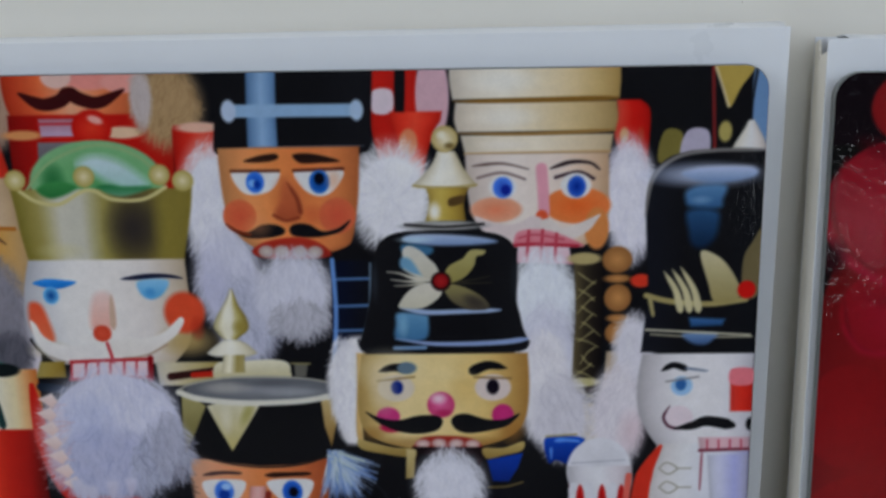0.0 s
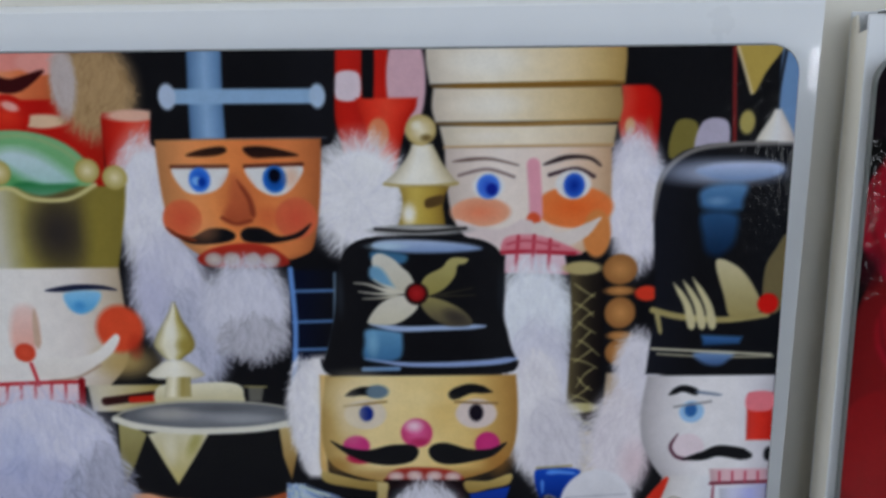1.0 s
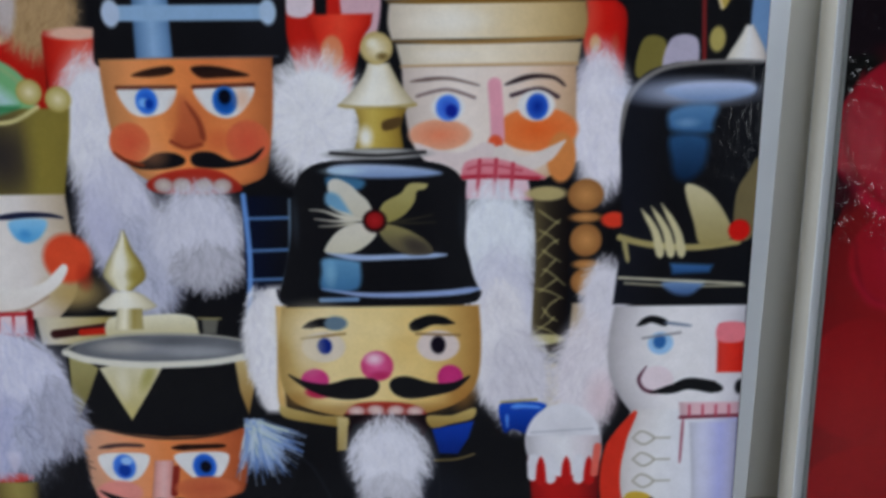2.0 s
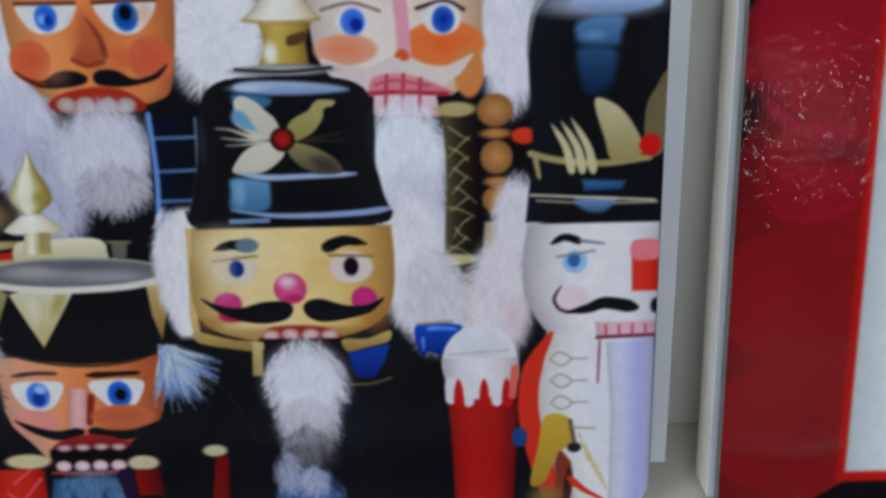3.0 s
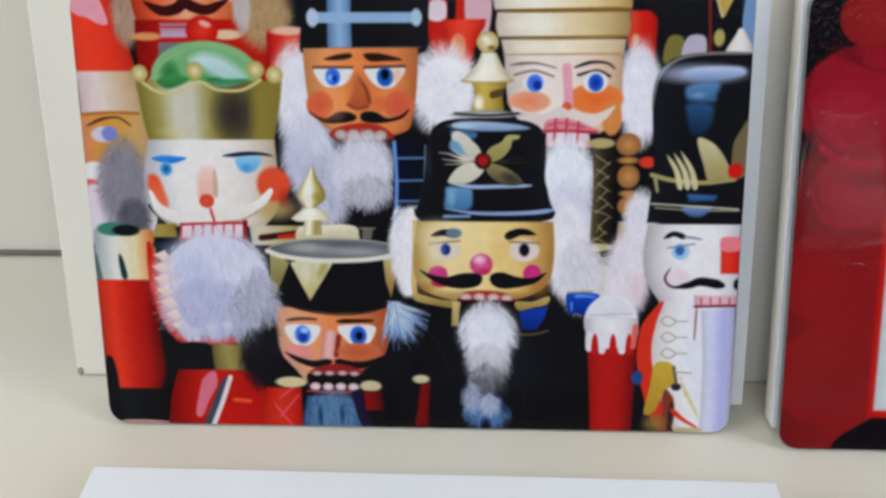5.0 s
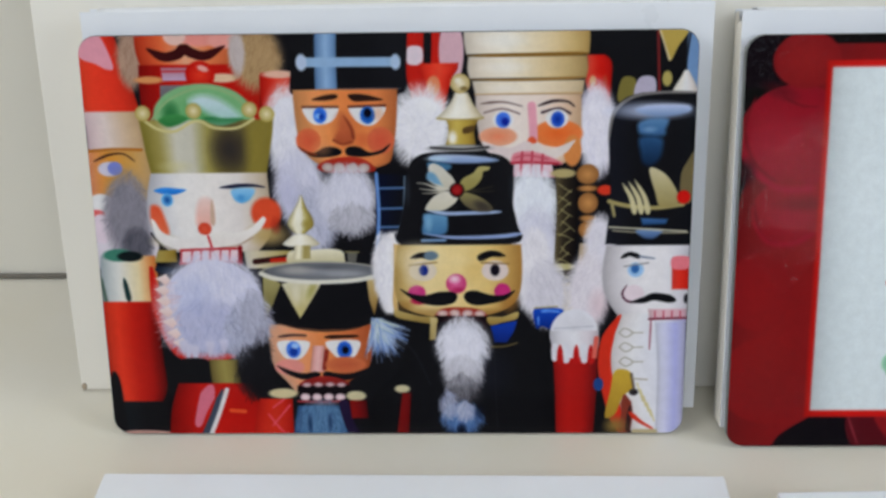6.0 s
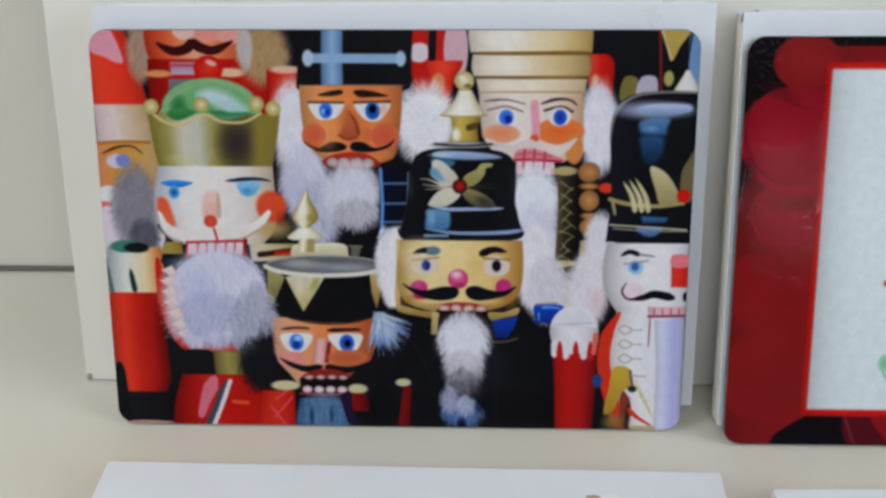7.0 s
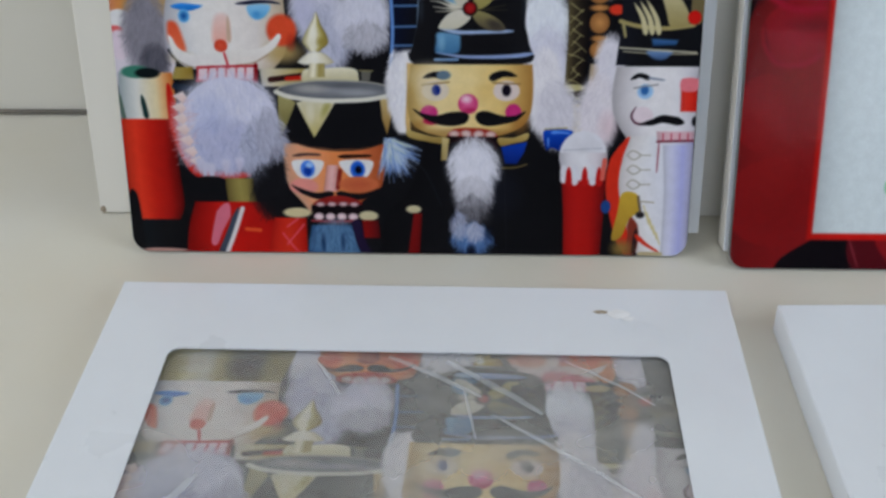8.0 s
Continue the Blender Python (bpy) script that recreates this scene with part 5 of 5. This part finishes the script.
art.glow((6.0, 70.8), 6.1, 4.3, (164, 122, 62), 0.6)
art.glow((41.2, 90.2), 7.1, 10.7, (222, 186, 112), 0.4)
art.stroke([(9.5, 96.2), (15.0, 97.7), (19.8, 97.1)], 1.7, BLACK, 3.4)
art.oval((19.8, 97.4), 3.7, 2.4, (110, 130, 146))
art.stroke([(57.3, 97.1), (50.5, 98.3), (44.2, 95.9)], 1.7, BLACK, 4.0)
art.oval((15.7, 89.4), 6.9, 5.3, (222, 208, 190))
art.oval((52.2, 89.4), 6.8, 5.3, (222, 206, 200))
art.stroke([(8.9, 92.4), (22.6, 93.9)], 0.7, (150, 120, 70))
art.stroke([(45.4, 93.6), (59.0, 93.0)], 0.7, (140, 110, 70))
art.oval((16.0, 89.7), 2.3, 2.7, (24, 44, 130))
art.oval((52.2, 89.7), 2.3, 3.0, (26, 20, 34))
art.oval((12.4, 77.9), 4.4, 3.9, (206, 70, 136), (200, 62, 128))
art.oval((13.5, 73.6), 4.3, 2.1, (186, 44, 84))
art.oval((55.9, 78.3), 4.1, 4.4, (204, 58, 130), (196, 52, 122))
art.oval((32.5, 82.6), 5.2, 5.2, (224, 110, 160), (200, 70, 120))
art.glow((31.6, 85.1), 4.3, 3.2, (240, 204, 218), 1.0)
art.glow((33.4, 79.3), 4.3, 2.1, (176, 32, 86), 0.7)
art.patch([(3.9, 80.0), (8.8, 77.6), (16.1, 76.4), (23.6, 78.2), (30.8, 78.2), (33.0, 75.8), (30.8, 72.3), (23.8, 70.9), (16.3, 71.9), (10.0, 74.6), (6.2, 77.5)], BLACK, soft=0.7)
art.patch([(36.3, 75.7), (37.9, 78.2), (42.4, 78.8), (49.9, 76.5), (56.7, 76.5), (62.3, 78.9), (58.1, 74.3), (51.5, 72.2), (43.1, 71.0), (38.2, 72.5)], BLACK, soft=0.7)
art.patch([(22.0, 66.2), (25.5, 69.3), (34.6, 69.9), (43.7, 68.8), (47.9, 65.9), (45.3, 64.8), (23.4, 65.0)], (166, 56, 44), (140, 40, 34))
for at in ((25.3, 66.7), (31.5, 67.0), (38.1, 66.8), (44.3, 66.4)):
    art.oval(at, 2.9, 1.9, (226, 206, 200), (196, 150, 146))
art.patch([(21.2, 65.5), (48.6, 65.1), (49.1, 61.5), (46.7, 56.8), (45.1, 62.0), (23.9, 62.2), (22.0, 55.8), (20.4, 59.5)], (30, 18, 22), soft=0.8, sharp=True)
art.patch([(0.7, 68.8), (5.7, 67.5), (14.3, 65.3), (21.9, 64.7), (21.6, 61.1), (10.4, 62.6), (1.5, 64.8)], (196, 174, 112), (150, 124, 66))
art.patch([(19.0, 64.7), (22.6, 64.2), (21.7, 52.6), (18.4, 52.3)], (206, 188, 136), (170, 148, 92), sharp=True)
art.patch([(48.2, 64.7), (56.2, 64.9), (63.7, 67.5), (63.1, 63.6), (56.1, 61.7), (49.8, 60.3)], (200, 178, 114), (156, 128, 68))
art.patch([(49.8, 59.9), (63.5, 62.7), (61.8, 56.8), (58.2, 50.8), (52.0, 51.0)], (28, 70, 176), (18, 44, 124), sharp=True)
art.stroke([(50.4, 48.5), (57.4, 48.8), (63.4, 50.6)], 0.8, (120, 104, 66))
art.patch([(71.7, 68.1), (77.6, 69.7), (86.7, 68.5), (84.8, 64.2), (82.1, 57.8), (76.2, 59.6), (73.3, 58.5)], (30, 84, 196), (14, 44, 128))
art.stroke([(75.7, 67.6), (79.4, 67.9), (85.2, 67.3)], 2.2, (96, 150, 230), 1.2)
art.stroke([(74.2, 64.9), (74.4, 60.1)], 1.8, (90, 140, 220), 0.8)
art.stroke([(72.5, 69.3), (83.8, 70.1)], 0.8, (170, 154, 110))
art.fur((35.4, 34.2), 10.5, 12.4, 300, 8.8, (176, 174, 182), (110, 108, 116), 272, mass=1.4)
art.glow((40.0, 20.5), 8.2, 6.3, (56, 54, 58), 0.7)
art.fur((33.0, 19.2), 5.9, 6.3, 140, 7.6, (120, 118, 126), (50, 50, 56), 262, mass=0.6)
art.fur((35.5, 49.0), 13.3, 15.3, 700, 8.7, (234, 232, 240), (204, 204, 218), 270, mass=1.5)
art.fur((35.4, 35.5), 9.9, 7.4, 240, 8.7, (214, 212, 220), (170, 168, 178), 271, mass=0.25)
art.glow((37.7, 23.6), 10.0, 6.3, (76, 74, 80), 0.75)
art.fur((34.8, 26.1), 8.2, 6.3, 140, 8.2, (150, 148, 156), (70, 68, 74), 268, mass=0.15)
art.glow((34.6, 6.6), 10.6, 9.5, (60, 100, 170), 0.9)
art.fur((34.7, 8.5), 10.6, 8.2, 300, 10.0, (120, 158, 206), (24, 40, 90), 268, mass=0.5)
art.fur((27.6, 16.1), 4.7, 7.6, 120, 7.1, (190, 194, 212), (120, 130, 170), 285, mass=0.7)
art.fur((36.4, 12.3), 5.3, 5.1, 120, 7.1, (196, 198, 214), (120, 130, 170), 268, mass=0.8)
art.glow((34.6, 1.5), 3.8, 5.7, (14, 18, 34), 0.95)
art.glow((44.1, 12.3), 3.5, 5.1, (20, 24, 40), 0.6)
art.stroke([(51.7, 46.6), (53.5, -1.0)], 0.4, (40, 40, 46))
art.stroke([(1.3, 52.6), (9.9, 46.5), (18.4, 27.9)], 0.9, (34, 36, 42))
art.figure("printed red sleeve with white dripping cuff")
art.turned([(49.8, 81.2, 104.8), (28.2, 82.9, 104.7), (-0.8, 83.9, 103.6)], (170, 28, 26), (186, 32, 28), (176, 30, 26), (130, 24, 26))
art.oval((92.6, 55.3), 12.4, 13.4, (214, 212, 218), (226, 224, 230))
art.turned([(57.1, 80.5, 105.2), (49.8, 81.2, 105.4), (45.5, 82.4, 103.7)], (216, 212, 218), (230, 228, 232), (214, 200, 206))
art.stroke([(82.9, 49.8), (83.0, 41.2)], 4.3, (222, 220, 226), 3.7)
art.stroke([(88.7, 49.8), (88.8, 40.0)], 4.3, (222, 220, 226), 3.7)
art.stroke([(97.9, 49.8), (98.1, 40.0)], 4.3, (222, 220, 226), 3.7)
art.stroke([(85.5, 49.2), (85.6, 39.3)], 1.7, (190, 32, 30), 3.5)
art.stroke([(93.9, 49.2), (94.0, 39.3)], 1.7, (190, 32, 30), 3.5)
art.stroke([(101.3, 49.2), (101.6, 39.4)], 1.7, (190, 32, 30), 3.5)
art.stroke([(104.1, 52.9), (103.2, 43.1)], 2.6, (222, 110, 96))
art.oval((105.6, 27.6), 2.6, 3.7, (40, 76, 140))
art.stroke([(82.2, 58.3), (102.3, 59.5)], 0.4, (180, 180, 190))
art.glow((10.5, 88.8), 6.9, 11.9, (228, 214, 186), 0.6)
art.glow((33.4, 94.7), 14.2, 4.1, (236, 214, 160), 0.5)
art.glow((-33.0, 152.5), 6.7, 5.6, (236, 160, 110), 0.4)
art.glow((-4.8, 169.2), 3.9, 5.5, (230, 150, 96), 0.4)

art.close()
nut_board.matrix_world = pose(0, 0, 0.0012, -15.9)

# ---- the red board ----
red_board = glass_board("glossy dark red glass board with a white panel")
art = Artwork(red_board, PEBBLED, 0.6)
art.figure("printed dark red rose petals")
art.turned([(204.2, -121.8, 7.8), (105.8, -155.1, -50.6), (-2.7, -153.8, -42.8)], (127, 29, 32), (140, 30, 33), (146, 31, 34), (138, 29, 32))
art.patch([(-151.6, 208.7), (-135.0, 208.6), (-135.7, 199.3), (-132.4, 185.9), (-139.3, 184.3), (-152.8, 185.5)], (26, 18, 24))
art.oval((-124.7, 160.1), 27.1, 25.2, (156, 29, 45), (146, 26, 42))
art.stroke([(-144.5, 179.2), (-148.7, 164.3), (-143.1, 147.8), (-129.0, 136.7), (-112.5, 133.9)], 1.9, (120, 24, 32), 0.8)
art.oval((-121.1, 196.6), 16.0, 13.4, (153, 38, 39), (138, 31, 34))
art.oval((-125.6, 122.7), 18.1, 16.3, (153, 26, 45), (144, 28, 37))
art.stroke([(-142.3, 128.3), (-137.4, 111.5), (-122.0, 105.2)], 1.4, (117, 24, 32), 0.5)
art.oval((-137.6, 82.9), 16.7, 20.2, (146, 30, 34), (138, 29, 33))
art.oval((-129.9, 36.2), 25.4, 23.7, (135, 28, 30), (140, 29, 32))
art.stroke([(-131.0, 179.2), (-122.7, 175.1), (-114.6, 174.5)], 1.1, (104, 24, 29), 0.3)
art.patch([(-126.5, -0.4), (-122.8, 6.2), (-110.5, 14.7), (-103.5, 16.9), (-61.1, 17.1), (-59.8, -2.5), (-126.4, -2.9)], (22, 18, 24))
art.patch([(-89.4, 17.2), (-72.4, 17.3), (-48.5, -2.5), (-82.5, -2.6)], (92, 21, 31))
art.stroke([(-88.8, 16.6), (-81.4, -2.6)], 1.1, (158, 68, 79), 0.6)
art.patch([(-75.2, 17.3), (-44.3, 17.4), (-42.8, -2.4), (-59.8, -2.5)], (144, 31, 37))
art.glow((-132.6, 156.0), 16.3, 16.5, (169, 38, 56), 0.5)
art.glow((-122.7, 119.9), 13.7, 11.2, (163, 35, 52), 0.5)
art.glow((-133.7, 59.7), 19.6, 35.1, (152, 40, 40), 0.4)
art.stroke([(-149.6, 151.0), (-139.0, 139.6), (-127.8, 134.5), (-113.0, 135.3)], 2.2, (172, 30, 60), 3.2, soft=2.4, cover=0.7)
art.stroke([(-141.9, 117.6), (-134.5, 108.2), (-122.0, 107.5), (-112.9, 112.4)], 1.8, (170, 30, 60), 2.6, soft=2.2, cover=0.6)
art.glow((-147.5, 143.0), 7.0, 9.0, (58, 18, 26), 0.9)
art.glow((-133.0, 182.0), 12.0, 5.0, (96, 20, 30), 0.6, -20)
art.glow((-118.0, 127.0), 18.0, 5.0, (112, 24, 32), 0.6)
art.figure("printed white panel with red border")
art.turned([(196.4, -111.6, -46.5), (16.2, -111.0, -32.9)], (212, 34, 28), (206, 30, 26))
art.turned([(193.2, -109.0, -46.2), (19.8, -108.2, -33.2)], (224, 232, 234), (226, 234, 236), (224, 230, 232))
art.oval((-70.8, 45.2), 3.4, 4.7, (132, 193, 161), (168, 215, 184))
art.oval((-72.4, 87.3), 2.8, 2.0, (196, 50, 50))
art.stroke([(-71.7, 40.8), (-64.8, 30.4)], 1.1, (108, 165, 126), 0.3)

art.close()
red_board.matrix_world = pose(0.3204, -0.0106, 0.0016, -16.8, 0, 0.07)


# ---- cartons lying flat, with a window cut in the lid ----
FLAT_W, FLAT_L, FLAT_H = 0.301, 0.214, 0.0158


def window_carton(label):
    """A flat carton lying on the shelf, its rear edge at y = 0, reaching towards -y; the lid has a rounded window."""
    w, ln, h, t = FLAT_W / 2, FLAT_L, FLAT_H, 0.0009
    box = tagged(new("window_carton"), label, "carton", "window cartons")
    part("base_panel", slab(-w, w, -ln, 0, 0, t, 0.0003), CARD, box)
    for x in (-w, w - t):
        part("side_wall", slab(x, x + t, -ln, 0, t * 0.5, h - t * 0.6, 0.0002), CARD, box)
    for y in (-ln, -t):
        part("end_wall", slab(-w + t + 0.0001, w - t - 0.0001, y, y + t, t + 0.0001, h - t - 0.0001, 0.0003), CARD, box)
    bm = bmesh.new()
    n = 8
    outer, inner = rounded(2 * w + 0.0003, ln + 0.0003, 0.0008, n, 0, -ln / 2), rounded(0.231, 0.112, 0.0055, n, 0.0005, -0.106)
    loops = []
    for pts, z, inset in ((outer, h - t, 0), (outer, h - 0.0008, 0), (outer, h - 0.0002, 0.0003), (outer, h, 0.0009), (inner, h, 0), (inner, h - t, 0)):
        k = 1 - inset / w
        loops.append([bm.verts.new((x * k, (y + ln / 2) * k - ln / 2, z)) for x, y in pts])
    loops.append(loops[0])
    m = len(outer)
    for a, b in zip(loops, loops[1:]):
        for i in range(m):
            bm.faces.new((a[i], a[(i + 1) % m], b[(i + 1) % m], b[i]))
    bmesh.ops.recalc_face_normals(bm, faces=bm.faces[:])
    part("lid", bm, CARD, box, "white card lid with a cut-out window")
    return box


def shrink_film(label, seed):
    """Crinkled film stretched over a board under the lid."""
    r = random.Random(seed)
    film = tagged(new("shrink_film"), label, "plastic film")
    bm = bmesh.new()
    nx, ny = 70, 36
    folds = [(r.uniform(-0.1, 0.1), r.uniform(-0.16, -0.05), r.uniform(-0.9, 0.3), r.uniform(0.0003, 0.0007)) for _ in range(9)]
    grid = []
    for i in range(nx + 1):
        line = []
        for j in range(ny + 1):
            x, y = -0.122 + 0.244 * i / nx, -0.168 + 0.124 * j / ny
            z = 0.0131 + 0.0004 * noise.noise((x * 40, y * 40, seed))
            for fx, fy, a, k in folds:
                d = (x - fx) * math.sin(a) - (y - fy) * math.cos(a)
                z += k * math.exp(-(d / 0.0025) ** 2)
            line.append(bm.verts.new((x, y, min(z, 0.0144))))
        grid.append(line)
    for p, q in zip(grid, grid[1:]):
        for j in range(ny):
            bm.faces.new((p[j], q[j], q[j + 1], p[j + 1]))
    part("sheet", bm, FILM, film, "crinkled clear plastic sheet", True)
    for x0, y0, x1, y1, wd in CREASES:
        bm = bmesh.new()
        steps, lines = 24, []
        for i in range(steps + 1):
            f = i / steps
            x, y = x0 + (x1 - x0) * f, y0 + (y1 - y0) * f + 0.0015 * math.sin(f * 2.6) + 0.0008 * noise.noise((f * 5, x0 * 60, 1.0))
            du, dv = y1 - y0, x0 - x1
            d = math.hypot(du, dv)
            ww = wd * (0.4 + 0.6 * math.sin(math.pi * (0.1 + 0.8 * f)))
            lines.append([bm.verts.new((x + du / d * ww * s, y + dv / d * ww * s, 0.0142 + 0.0003 * (1 - s * s))) for s in (-1, -0.5, 0, 0.5, 1)])
        for p, q in zip(lines, lines[1:]):
            for k in range(4):
                bm.faces.new((p[k], q[k], q[k + 1], p[k + 1]))
        part("crease", bm, CREASE_FILM, film, "folded shiny crease", True)
    return film


CREASE_FILM = FILM.copy()
CREASE_FILM.name = "folded_film"
CREASE_FILM.node_tree.nodes["Diffuse BSDF"].inputs[0].default_value = (0.78, 0.81, 0.83, 1)
for node in CREASE_FILM.node_tree.nodes:
    if node.type == "MAP_RANGE":
        node.inputs["To Min"].default_value, node.inputs["To Max"].default_value = 0.22, 0.46
CREASES = [(0.036, -0.089, 0.098, -0.137, 0.0012), (0.015, -0.055, 0.058, -0.089, 0.0018), (-0.012, -0.052, 0.031, -0.079, 0.0014), (-0.095, -0.146, -0.085, -0.128, 0.0018), (-0.045, -0.056, -0.032, -0.079, 0.0010), (0.023, -0.074, 0.029, -0.105, 0.0008), (0.069, -0.053, 0.107, -0.082, 0.0008)]

FLAT_AT = pose(0.0105, -0.0474, 0, 0, 0, -0.39)
flat = window_carton("white window carton lying flat with a wrapped board inside")
flat.matrix_world = FLAT_AT
film = shrink_film("clear shrink film crinkled over the boxed board", 5)
film.matrix_world = FLAT_AT
boxed = copy_thing(nut_board, pose(0.0095, -0.2520, 0.0112, -90) @ Matrix.Scale(0.975, 4))
tagged(boxed, "glass board with toy figures wrapped inside a carton")

# paper torn off the lid where a sticker was pulled
tear = tagged(new("torn_sticker"), "torn white paper scrap on the carton lid", "paper scrap")
for k, (x, y, rx, ry, mat_, nm) in enumerate(((0.0008, -0.0005, 0.0055, 0.0036, PAPER, "paper_flake"), (0.0048, -0.0042, 0.003, 0.0018, PAPER, "paper_flake"), (-0.0078, 0.0012, 0.0036, 0.0013, BROWN, "bare_core"))):
    bm = bmesh.new()
    mid = bm.verts.new((x, y, 0.0005 if mat_ is PAPER else 0.00025))
    ring = []
    for i in range(18):
        a = 2 * math.pi * i / 18
        f = 1 + 0.35 * noise.noise((math.cos(a) * 2, math.sin(a) * 2, k * 5.0))
        ring.append(bm.verts.new((x + rx * f * math.cos(a), y + ry * f * math.sin(a), 0.0001 + (0.0002 * (1 + math.sin(a * 2)) if mat_ is PAPER else 0))))
    for i in range(18):
        bm.faces.new((mid, ring[i], ring[(i + 1) % 18]))
    part(nm, bm, mat_, tear)
for k in range(5):
    bm = bmesh.new()
    x, y = 0.004 + 0.0044 * k, -0.005 - 0.0022 * k - 0.002 * math.sin(k * 1.7)
    path = [(x + 0.0016 * math.cos(s * 0.8), y + 0.0024 * math.sin(s * 0.9 + k), 0.0002) for s in range(8)]
    for p, q in zip(path, path[1:]):
        d = Vector((q[1] - p[1], p[0] - q[0], 0)).normalized() * 0.00022
        vs = [bm.verts.new(Vector(c) + o) for c, o in ((p, d), (p, -d), (q, -d), (q, d))]
        bm.faces.new(vs)
    part("glue_trace", bm, CARD, tear)
tear.matrix_world = pose(0.1056, -0.0682, 0.0159)

FLAT_TWO = pose(0.3345, -0.0560, 0, 0, 0, 1.3)
other = copy_thing(flat, FLAT_TWO)
tagged(other, "white window carton lying flat in front of the red board")
boxed_red = copy_thing(red_board, FLAT_TWO @ pose(0, -0.2085, 0.0112, -90) @ Matrix.Scale(0.975, 4))
tagged(boxed_red, "dark red glass board lying inside a window carton")
